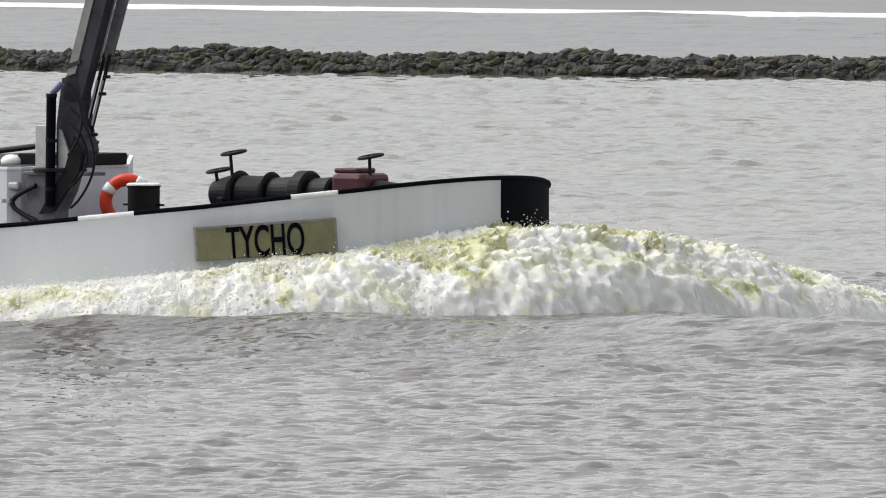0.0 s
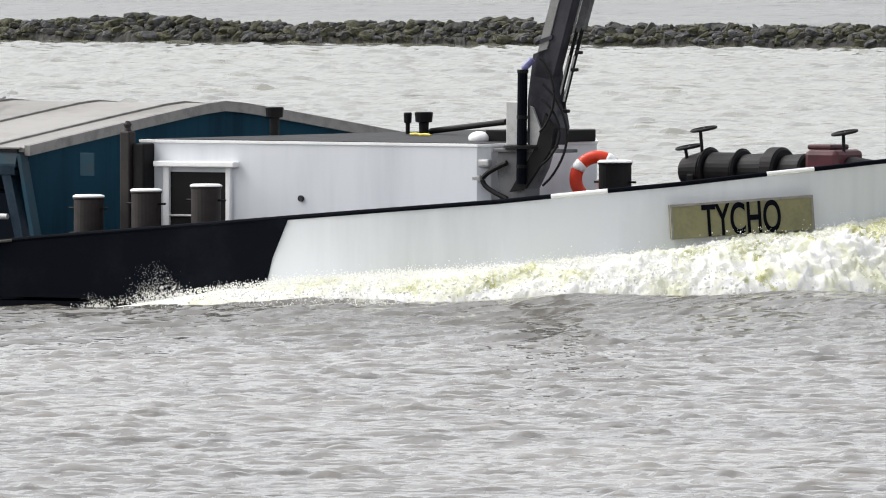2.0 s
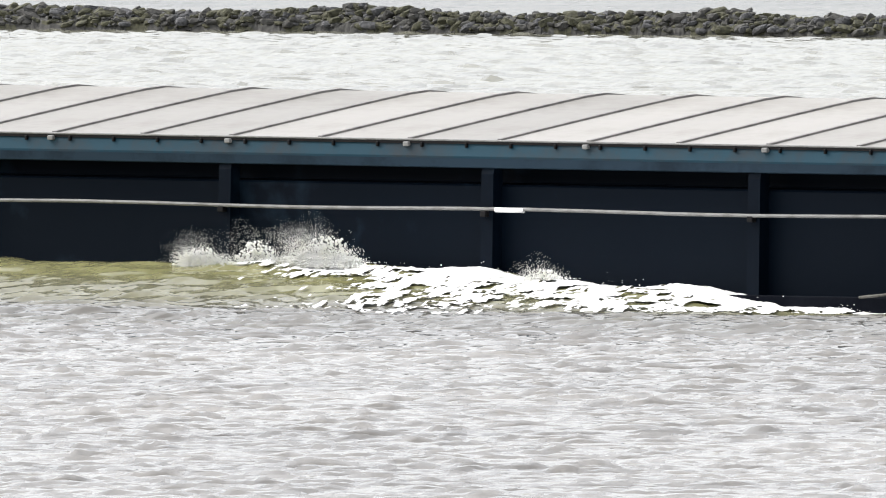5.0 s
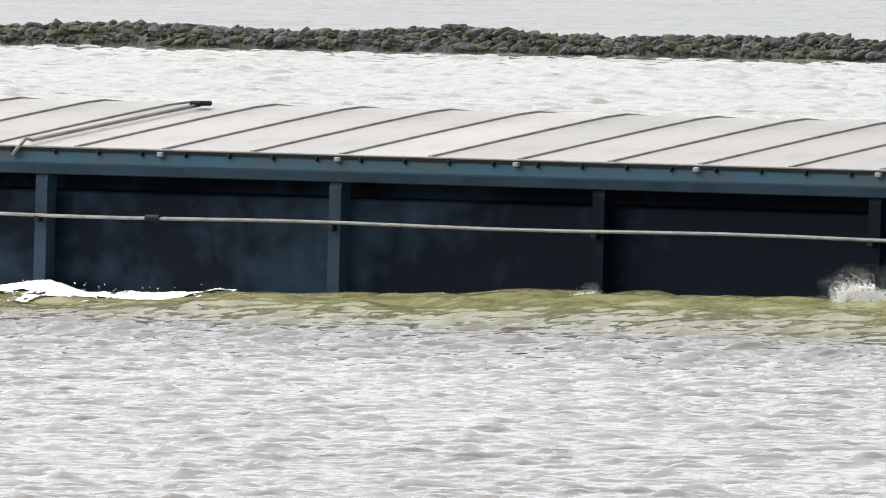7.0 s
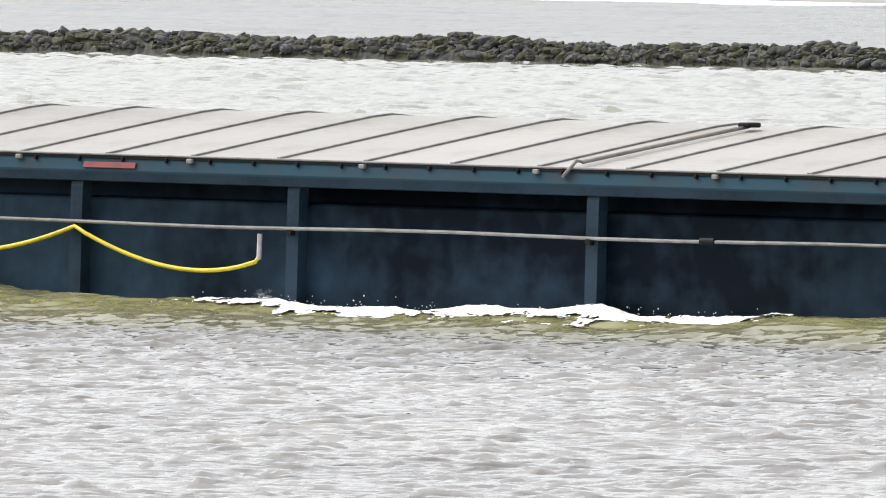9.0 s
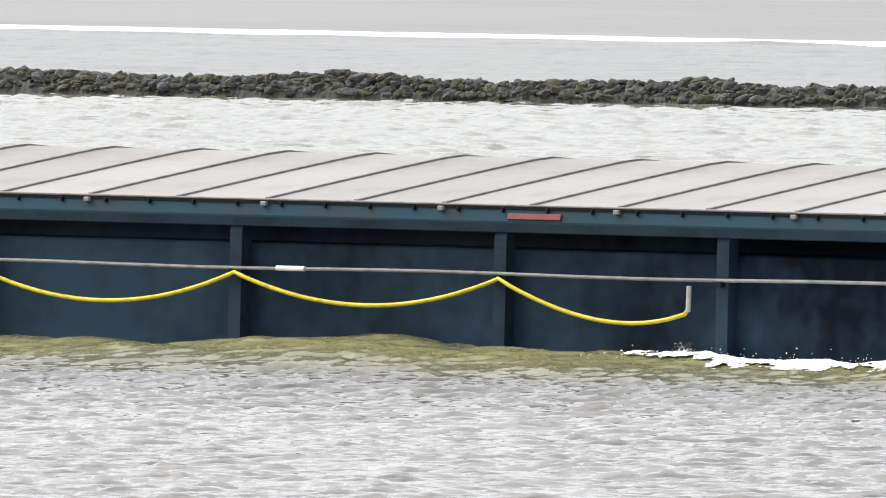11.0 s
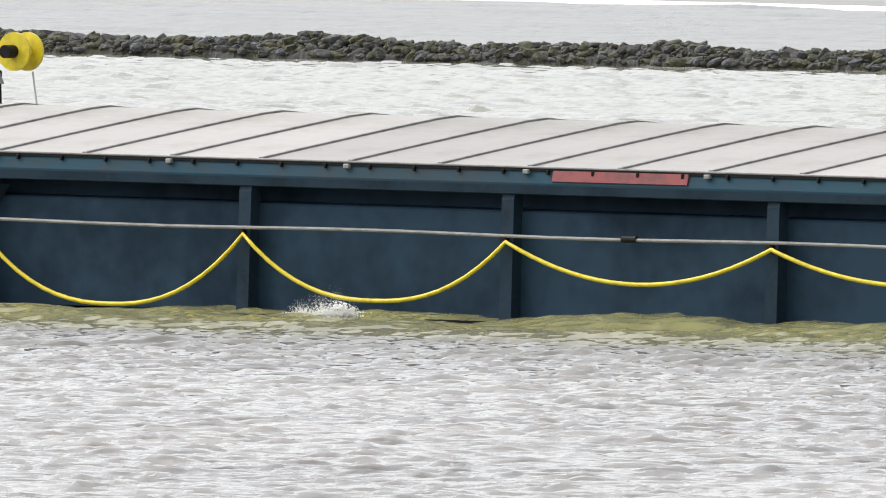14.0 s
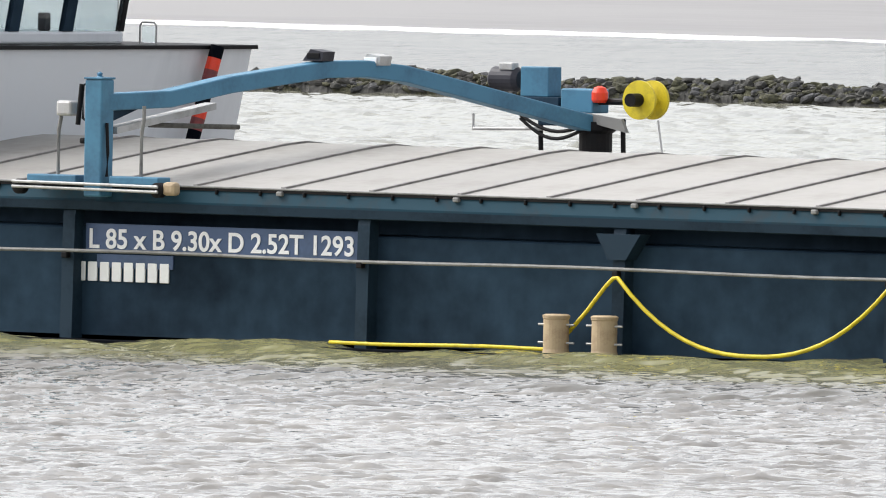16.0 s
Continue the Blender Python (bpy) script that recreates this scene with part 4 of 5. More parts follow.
# ---- boathooks lying on the covers ----
def hatch_z(y):
    s = abs(y) / (-TOP_Y)
    return EAVE + (RIDGE - EAVE) * (1.0 - (s * s + 0.003) ** 0.5 * 0.965 - 0.033 * s * s)


def boathooks():
    yy = STB + 1.9
    p = thing("pulley_block", "small dark pulley blocks lying on the hatch", "tackle", pose(at(15.5, 1.9), yy, hatch_z(yy) + 0.03))
    part("block", box(B(), (-0.40, -0.04, 0), (-0.27, 0.04, 0.045), 0.02), RUST, p)
    part("block", box(B(), (-0.02, -0.04, 0), (0.12, 0.04, 0.05), 0.02), DARK, p)
    part("bar", rod(B(), (-0.4, 0, 0.02), (0.4, 0.02, 0.02), 0.018), SEAM, p)
    part("hook", rod(B(), (0.2, 0, 0.02), (0.38, 0.06, 0.09), 0.02), DARK, p)
    q = thing("hatch_pole", "thin weathered pole lying on the foremost hatch", "pole")
    ends = [(at(14.9 - 0.5 * t, 2.6 + 1.5 * t), STB + 2.6 + 1.5 * t) for t in (0.0, 0.5, 1.0)]
    part("shaft", tube(B(), [(x, y, hatch_z(y) + 0.03) for x, y in ends], 0.016, 8), SEAM, q, smooth=True)
    h = thing("hatch_pole", "long weathered pole lying across the hatches", "pole")
    pts = [(at(38.25, 0.7), STB + 0.55, 1.66), (at(38.1, 0.7), STB + 0.62, 1.86)] + [(at(38.1, 0.7) + (0.1) * t, STB + 0.75 + t * 3.25, hatch_z(STB + 0.75 + t * 3.25) + 0.035) for t in [k / 8 for k in range(9)]]
    part("shaft", tube(B(), pts, 0.022, 8), SEAM, h, smooth=True)
    part("strap", tube(B(), [(p_[0] - 0.12, p_[1], p_[2] - 0.006) for p_ in pts[2:]], 0.012, 6), TAN, h)
    e = pts[-1]
    part("head", box(B(), (e[0] - 0.08, e[1] - 0.12, e[2] - 0.01), (e[0] + 0.1, e[1] + 0.12, e[2] + 0.05), 0.02), DARK, h)


boathooks()


# ---- travelling hatch gantry ----
def gantry():
    a = lambda px: at(64.15 + (1092 - px) / 126, 0.0)
    xn, yn = a(158) - 0.69 * 0.4, STB + 0.40
    xf, yf = a(1050) - 0.69 * 8.9, STB + 8.9
    g = thing("hatch_gantry", "blue travelling hatch gantry with arched beam", "gantry")
    part("column", box(B(), (xn - 0.125, yn - 0.125, 1.68), (xn + 0.125, yn + 0.125, 3.06), 0.02), CRANE_BLUE, g)
    part("column_cap", box(B(), (xn - 0.135, yn - 0.135, 3.06), (xn + 0.135, yn + 0.135, 3.085), 0.006), CRANE_BLUE, g)
    rows = ((0.0, 2.80), (0.13, 2.84), (0.25, 3.01), (0.44, 3.19), (0.52, 3.20), (0.60, 3.14), (1.0, 2.52))
    wid = 0.12
    d = Vector((xf - xn, yf - yn, 0)).normalized()
    n = Vector((-d.y, d.x, 0)) * wid
    bm = B()
    rings = []
    for t, z in rows:
        p = Vector((xn + (xf - xn) * t, yn + (yf - yn) * t, z))
        rings.append([bm.verts.new(p - n + Vector((0, 0, 0.09))), bm.verts.new(p + n + Vector((0, 0, 0.09))), bm.verts.new(p + n - Vector((0, 0, 0.11))), bm.verts.new(p - n - Vector((0, 0, 0.11)))])
    for r0, r1 in zip(rings, rings[1:]):
        for k in range(4):
            bm.faces.new((r0[k], r1[k], r1[(k + 1) % 4], r0[(k + 1) % 4]))
    bm.faces.new(rings[0]), bm.faces.new(rings[-1][::-1])
    bmesh.ops.bevel(bm, geom=list(bm.edges), offset=0.012, segments=1, affect="EDGES")
    part("beam", bm, CRANE_BLUE, g, "worn blue box beam")
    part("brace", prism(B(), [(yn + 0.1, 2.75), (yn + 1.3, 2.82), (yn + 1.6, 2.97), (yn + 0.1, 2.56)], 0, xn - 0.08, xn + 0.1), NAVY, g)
    # near trolley
    part("trolley", box(B(), (xn - 0.95, yn - 0.12, 1.83), (xn - 0.24, yn + 0.14, 1.93), 0.015), CRANE_BLUE, g)
    part("trolley", box(B(), (xn + 0.24, yn - 0.12, 1.83), (xn + 0.95, yn + 0.14, 1.93), 0.015), CRANE_BLUE, g)
    for z in (1.74, 1.80):
        part("trolley_rail", rod(B(), (xn - 1.1, yn - 0.2, z + 0.04), (xn + 1.0, yn - 0.2, z + 0.02), 0.018), STEEL, g)
    for x in (xn - 1.05, xn + 0.95):
        part("wheel", lathe(B(), [(0.05, -0.06), (0.09, -0.05), (0.09, 0.05), (0.05, 0.06)], Matrix.Translation((x, yn - 0.1, 1.78)) @ pose(0, 0, 0, 90, 0, 0), 18), DARK, g)
    part("grease_guard", box(B(), (xn + 1.02, yn - 0.14, 1.72), (xn + 1.2, yn, 1.88), 0.04), TAN, g)
    for x in (xn - 0.58, xn + 0.62):
        part("stay", tube(B(), [(x, yn, 1.9), (x, yn, 2.45), (x + 0.03, yn, 2.6), (x + 0.03, yn, 2.76)], 0.024), RAIL, g)
    part("finial", lathe(B(), [(0.05, 3.085), (0.03, 3.10), (0.035, 3.13), (0.01, 3.15)], Matrix.Translation((xn, yn, 0)), 12), CRANE_BLUE, g)
    part("handle", tube(B(), [(xn - 0.14, yn - 0.05, 2.56), (xn - 0.20, yn - 0.05, 2.6), (xn - 0.20, yn - 0.05, 2.98), (xn - 0.14, yn - 0.05, 3.02)], 0.016), DARK, g)
    part("valve", box(B(), (xn - 0.20, yn - 0.12, 2.30), (xn - 0.125, yn - 0.02, 2.37), 0.02), DARK, g)
    part("hose", tube(B(), [(xn + 0.15, yn - 0.05, 2.55), (xn + 0.17, yn - 0.05, 2.2), (xn + 0.16, yn - 0.05, 1.92)], 0.02), DARK, g)
    part("stay_head", box(B(), (xn - 0.56, yn - 0.1, 2.62), (xn - 0.34, yn + 0.06, 2.80), 0.03), STEEL, g, "pale weathered switch box")
    part("pad", rod(B(), (xn - 0.27, yn - 0.05, 2.52), (xn - 0.22, yn - 0.05, 3.0), 0.03), DARK, g)
    tray = part("tray", prism(B(), [(yn + 0.2, 2.50), (yn + 2.2, 2.78), (yn + 2.2, 2.70), (yn + 0.2, 2.42)], 0, xn - 0.05, xn + 0.12), STEEL, g)
    part("hook_arm", rod(B(), (xn, yn + 1.0, 2.52), (xn + 0.45, yn + 2.2, 2.5), 0.03), ROPE, g)
    # floodlights on the crown
    for t, s in ((0.435, 1), (0.56, -1)):
        p = Vector((xn + (xf - xn) * t, yn + (yf - yn) * t, 3.40))
        fl = part("floodlight", prism(B(), [(-0.15, -0.04), (0.13, -0.04), (0.15, 0.07), (-0.04, 0.10)], 1, -0.12, 0.12), GREY if s > 0 else STEEL, g)
        fl.location = p + (Vector((0, 0, -0.08)) if s > 0 else Vector((0, -0.1, -0.13)))
        part("lens", box(B(), (-0.08, -0.135, -0.015), (0.10, -0.12, 0.055), 0.005), WHITE if s < 0 else DARK, fl)
    # far end: winch, motor, reel
    part("pedestal", lathe(B(), [(0.21, 1.9), (0.20, 2.05), (0.215, 2.07), (0.20, 2.10), (0.20, 2.42), (0.25, 2.46), (0.25, 2.56)], Matrix.Translation((xf, yf, 0)), 20), DARK, g)
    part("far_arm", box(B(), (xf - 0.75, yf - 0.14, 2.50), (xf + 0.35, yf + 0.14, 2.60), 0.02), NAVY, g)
    part("far_arm", prism(B(), [(xf - 0.5, 2.72), (xf + 0.5, 2.60), (xf + 0.58, 2.44), (xf + 0.2, 2.52)], 1, yf - 0.2, yf - 0.14), RAIL, g)
    for z, sag in ((2.50, 0.12), (2.46, 0.17)):
        part("hose", tube(B(), [(xf - 0.95 + 0.9 * i / 10, yf - 0.22, z - sag * math.sin(math.pi * i / 10) + 0.12 * (1 - i / 10)) for i in range(11)], 0.022), DARK, g)
    part("tail_bar", rod(B(), (xf - 0.1, yf - 0.05, 1.91), (xf + 0.5, yf, 1.91), 0.02), DARK, g)
    part("winch_box", box(B(), (xf - 1.03, yf - 0.12, 2.84), (xf - 0.62, yf + 0.16, 3.20), 0.015), CRANE_BLUE, g)
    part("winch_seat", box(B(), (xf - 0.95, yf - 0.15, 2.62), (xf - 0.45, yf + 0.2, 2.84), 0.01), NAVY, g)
    part("motor", lathe(B(), [(0.11, -0.24), (0.15, -0.2), (0.15, 0.12), (0.11, 0.18)], Matrix.Translation((xf - 1.28, yf, 3.04)) @ pose(0, 0, 0, 0, 90, 0), 20), GREY, g)
    part("motor_box", box(B(), (xf - 1.35, yf - 0.12, 3.15), (xf - 1.15, yf + 0.02, 3.24), 0.015), STEEL, g)
    part("control_box", box(B(), (xf - 0.42, yf - 0.15, 2.66), (xf + 0.05, yf + 0.2, 2.95), 0.02), CRANE_BLUE, g)
    part("shaft", rod(B(), (xf + 0.0, yf, 2.80), (xf + 0.95, yf - 0.2, 2.82), 0.04), DARK, g)
    lamp = part("beacon", lathe(B(), [(0.08, 0), (0.10, 0.03), (0.10, 0.12), (0.07, 0.18), (0.02, 0.2)], Matrix.Translation((xf + 0.12, yf - 0.1, 2.79)), 18), ORANGE, g, "orange beacon", smooth=False)
    for x in (xf - 0.78, xf + 0.42):
        part("stay", rod(B(), (x, yf, 1.85), (x - 0.03, yf, 2.6), 0.03), DARK, g)
    part("guard", rod(B(), (xf - 1.65, yf - 0.2, 2.44), (xf - 0.6, yf - 0.2, 2.46), 0.02), STEEL, g)
    part("guard", rod(B(), (xf - 1.65, yf - 0.2, 2.42), (xf - 1.65, yf - 0.2, 2.62), 0.015), STEEL, g)
    # reel, its axis athwart
    hub = Matrix.Translation((xf + 0.86, yf - 0.2, 2.84)) @ pose(0, 0, 0, 90, 0, 180)
    reel = part("cable_reel", lathe(B(), [(0.06, -0.16), (0.235, -0.155), (0.235, -0.12), (0.10, -0.10), (0.10, 0.10), (0.235, 0.12), (0.235, 0.155), (0.06, 0.16)], hub, 30), YELLOW, g, "yellow cable reel")
    part("hub", lathe(B(), [(0.08, -0.34), (0.08, 0.22)], hub, 16), DARK, reel)
    part("cable", rod(B(), (xf + 1.04, yf - 0.2, 2.6), (xf + 1.16, yf - 0.2, 1.9), 0.012), STEEL, g)


gantry()


# ---- aft house and wheelhouse ----
def aft_house():
    x1 = at(69.55, 8.6)
    plan = [(-82.5, STB + 0.8), (x1, STB + 0.8), (x1, STB + 8.6), (-82.5, STB + 8.6)]
    h = part("aft_house", prism(B(), plan, 2, 0.03, 3.32), HULL_WHITE, ship, "white painted aft accommodation house")
    for v in h.data.vertices:
        if v.co.x > -76:
            v.co.x -= 0.22 * (3.32 - v.co.z)
    part("roof_edge", box(B(), (-82.6, STB + 0.7, 3.32), (x1 + 0.06, STB + 8.66, 3.37), 0.01), DARK, h)
    part("fore_ledge", box(B(), (x1, STB + 0.8, 2.30), (x1 + 0.03, STB + 3.4, 2.33), 0.005), DARK, h)
    leg = thing("striped_pole", "red and black striped pole leaning on the house front", "pole")
    p0, p1 = Vector((x1 - 0.02, STB + 7.42, 2.2)), Vector((x1 + 0.14, STB + 7.70, 3.36))
    for i in range(8):
        part("stripe", rod(B(), p0 + (p1 - p0) * i / 8, p0 + (p1 - p0) * (i + 1) / 8, 0.085, 0.085, 16), (HULL_BLACK, FADED_RED, ORANGE, HULL_BLACK, HULL_BLACK, FADED_RED, ORANGE, HULL_BLACK)[i], leg)
    part("foot", lathe(B(), [(0.17, 2.12), (0.17, 2.18), (0.1, 2.2)], Matrix.Translation((p0.x, p0.y, 0)), 16), WHITE, leg)
    # wheelhouse
    xw = at(64.15 + (1092 - 178) / 126, 6.9)
    y0, y1 = STB + 2.4, STB + 6.9
    w = thing("wheelhouse", "white wheelhouse with large raked windows", "wheelhouse")
    part("sill", box(B(), (xw - 4, y0, 3.37), (xw, y1, 3.52), 0.03), HULL_WHITE, w)
    part("roof", box(B(), (xw - 4.2, y0 - 0.2, 5.1), (xw + 0.5, y1 + 0.2, 5.3), 0.05), HULL_WHITE, w)
    for k in range(5):
        y = y0 + 0.04 + (y1 - y0 - 0.08) * k / 4
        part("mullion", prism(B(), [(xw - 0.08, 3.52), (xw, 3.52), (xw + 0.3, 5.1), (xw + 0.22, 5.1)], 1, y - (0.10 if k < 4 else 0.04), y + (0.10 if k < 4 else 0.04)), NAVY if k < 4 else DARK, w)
    for k in range(4):
        a, b = y0 + 0.08 + (y1 - y0 - 0.08) * k / 4, y0 + 0.0 + (y1 - y0 - 0.08) * (k + 1) / 4
        part("pane", prism(B(), [(xw - 0.05, 3.52), (xw - 0.035, 3.52), (xw + 0.265, 5.1), (xw + 0.25, 5.1)], 1, a, b), GLASS, w).visible_shadow = False
    for y, s in ((y0, -1), (y1, 1)):
        part("side_pane", box(B(), (xw - 3.9, y - 0.01, 3.52), (xw - 0.1, y + 0.01, 5.1)), GLASS, w).visible_shadow = False
    for k in range(4):
        part("back_post", box(B(), (xw - 4.0, y0 + (y1 - y0 - 0.1) * k / 3, 3.52), (xw - 3.9, y0 + (y1 - y0 - 0.1) * k / 3 + 0.1, 5.1), 0.01), DARK, w)
    part("helm_seat", prism(B(), [(xw - 2.2, 3.52), (xw - 1.7, 3.52), (xw - 1.7, 4.0), (xw - 2.05, 4.05), (xw - 2.15, 4.7), (xw - 2.3, 4.7)], 1, y0 + 2.0, y0 + 2.5), DARK, w)
    part("console", box(B(), (xw - 0.9, y0 + 0.3, 3.52), (xw - 0.4, y0 + 1.9, 3.85), 0.03), DARK, w)
    part("instrument", box(B(), (xw - 0.5, y1 - 1.1, 3.52), (xw - 0.38, y1 - 0.98, 3.74), 0.02), GREY, w)
    bx = thing("roof_hatch", "small open tubular frame on the house roof", "frame", pose(at(64.15 + (1092 - 222) / 126, 7.3), STB + 7.3, 3.37))
    part("hoop", tube(B(), [(-0.12, 0, 0), (-0.12, 0, 0.22), (-0.09, 0, 0.26), (0.09, 0, 0.26), (0.12, 0, 0.22), (0.12, 0, 0)], 0.014), STEEL, bx)
    part("pane", box(B(), (-0.1, 0.01, 0.02), (0.1, 0.02, 0.22), 0.004), GLASS, bx).visible_shadow = False


aft_house()


# ---- waves that travel with the ship ----
SWELL = [(-9.5, 0.02), (-7.0, 0.08), (-4, 0.14), (-1, 0.16), (4, 0.15), (7, 0.15), (9, 0.09), (11, -0.01), (13, -0.11), (15.5, -0.18), (18, -0.14), (20, 0.04), (23, 0.20), (26, 0.27), (29, 0.22),
         (32, 0.17), (35, 0.12), (37, 0.05), (41, 0.07), (44, 0.09), (47, 0.16), (50, 0.12), (54, 0.05), (58, 0.03), (62, 0.02), (66, 0.0), (70, 0.0), (75, 0.03), (90, 0.03)]


def fbm(x, y, z=0.0):
    return noise.noise((x, y, z)) + 0.5 * noise.noise((2.1 * x, 2.1 * y, z + 5)) + 0.25 * noise.noise((4.3 * x, 4.3 * y, z + 9))


def swell_z(x, c):
    """The smooth swell at x, c metres inboard of the side (negative: outside)."""
    fall = max(0.0, 1 - max(0.0, -c) / 5.2)
    fall = fall * fall * (3 - 2 * fall)
    return lerp(SWELL, 3.8 - x) * fall - 0.06 * (1 - fall), fall


def swell_top(x, c):
    """The swell with its broken lesser waves."""
    z, fall = swell_z(x, c)
    return z + fall * (0.11 * fbm(x * 0.42 + 3, c * 0.5) + 0.05 * (1 - 2 * abs(noise.noise((x * 0.7, c * 0.9, 4))))), fall


def hull_chop(x, c):
    """The wind's short waves on the swell, in the ship's space."""
    turn = radians(-HEADING)
    return waves(x * math.cos(turn) + c * math.sin(turn), c * math.cos(turn) - x * math.sin(turn), 21, 34, (0.25, 0.8), CHOP)


def side_wave():
    """The swell along the starboard side, one long sheet of steep small waves."""
    nx, ny = 1350, 150
    gx, gu = np.meshgrid(np.linspace(13.2, -82, nx + 1), np.linspace(0, 1, ny + 1) ** 1.1, indexing="ij")
    inner = 0.74 + 6.0 * np.clip((gx + 1.5) / 2.0, 0, 1)      # ahead of the stem the swell spans the whole bow
    gc = inner - (inner + 12.3) * gu
    chop = hull_chop(gx, gc)
    verts = []
    for i in range(nx + 1):
        for j in range(ny + 1):
            x, c = float(gx[i, j]), float(gc[i, j])
            z, fall = swell_top(x, c)
            edge = max(0.0, (-c - 7.0) / 4.5, (x - 9.2) / 3.0)
            h = z + chop[i, j] * (1 - 0.5 * fall)
            h -= 0.30 * edge
            if x > -1.0:        # ahead of the stem the swell slopes away to the far side too
                k = min(1.0, max(0.0, (6.7 - c) / 3.0))
                h = h * k - 0.12 * (1 - k)
            verts.append((x, STB + c, min(h, 0.42) - 0.02))
    faces = []
    for i in range(nx):
        for j in range(ny):
            a = i * (ny + 1) + j
            faces.append((a, a + 1, a + ny + 2, a + ny + 1))
    w = thing("side_wave", "olive silty wave running along the hull", "wave", kind="stuff")
    ob = new("swell", mesh("swell", verts, faces, SIDE_WATER, smooth=True))
    ob.parent = w


SIDE_WATER = water_material("silty_wave_water", (0.146, 0.139, 0.126), (0.205, 0.20, 0.095), rough=0.07)
# the silt is stirred up close along the hull, aft of the bow
n, l = SIDE_WATER.node_tree.nodes, SIDE_WATER.node_tree.links
ramp = next(q for q in n if q.bl_idname == "ShaderNodeValToRGB")
patchy = ramp.inputs[0].links[0].from_socket
patchy.node.inputs["Scale"].default_value, patchy.node.inputs["Detail"].default_value = 0.5, 4
co, axes, off, back, stirred, blend = (n.new("ShaderNode" + k) for k in ("TexCoord", "SeparateXYZ", "MapRange", "MapRange", "Math", "Math"))
off.inputs["From Min"].default_value, off.inputs["From Max"].default_value = STB - 6.0, STB - 0.5
back.inputs["From Min"].default_value, back.inputs["From Max"].default_value = -9.0, -15.0
stirred.operation = blend.operation = "MULTIPLY_ADD"
stirred.inputs[2].default_value = -0.25
blend.inputs[1].default_value = 0.75
l.new(co.outputs["Object"], axes.inputs[0]), l.new(axes.outputs["Y"], off.inputs["Value"]), l.new(axes.outputs["X"], back.inputs["Value"])
l.new(off.outputs[0], stirred.inputs[0]), l.new(back.outputs[0], stirred.inputs[1])
l.new(patchy, blend.inputs[0]), l.new(stirred.outputs[0], blend.inputs[2]), l.new(blend.outputs[0], ramp.inputs[0])
ramp.color_ramp.elements[0].position, ramp.color_ramp.elements[1].position = 0.2, 1.0
side_wave()

CREST = [(-16, -0.2), (-11.0, -0.15), (-9, 0.0), (-7, 0.20), (-5.5, 0.34), (-3.84, 0.44), (-2.26, 0.56), (-1.07, 0.64), (0, 0.78), (1.7, 0.92), (2.9, 1.08), (3.6, 1.17), (4.6, 1.10), (5.2, 1.00), (5.9, 0.86), (6.6, 0.64), (7.3, 0.40), (8.0, 0.20), (8.6, 0.06)]


def billow(x, y, s):
    return 1 - 2 * abs(noise.noise((x, y, s)))


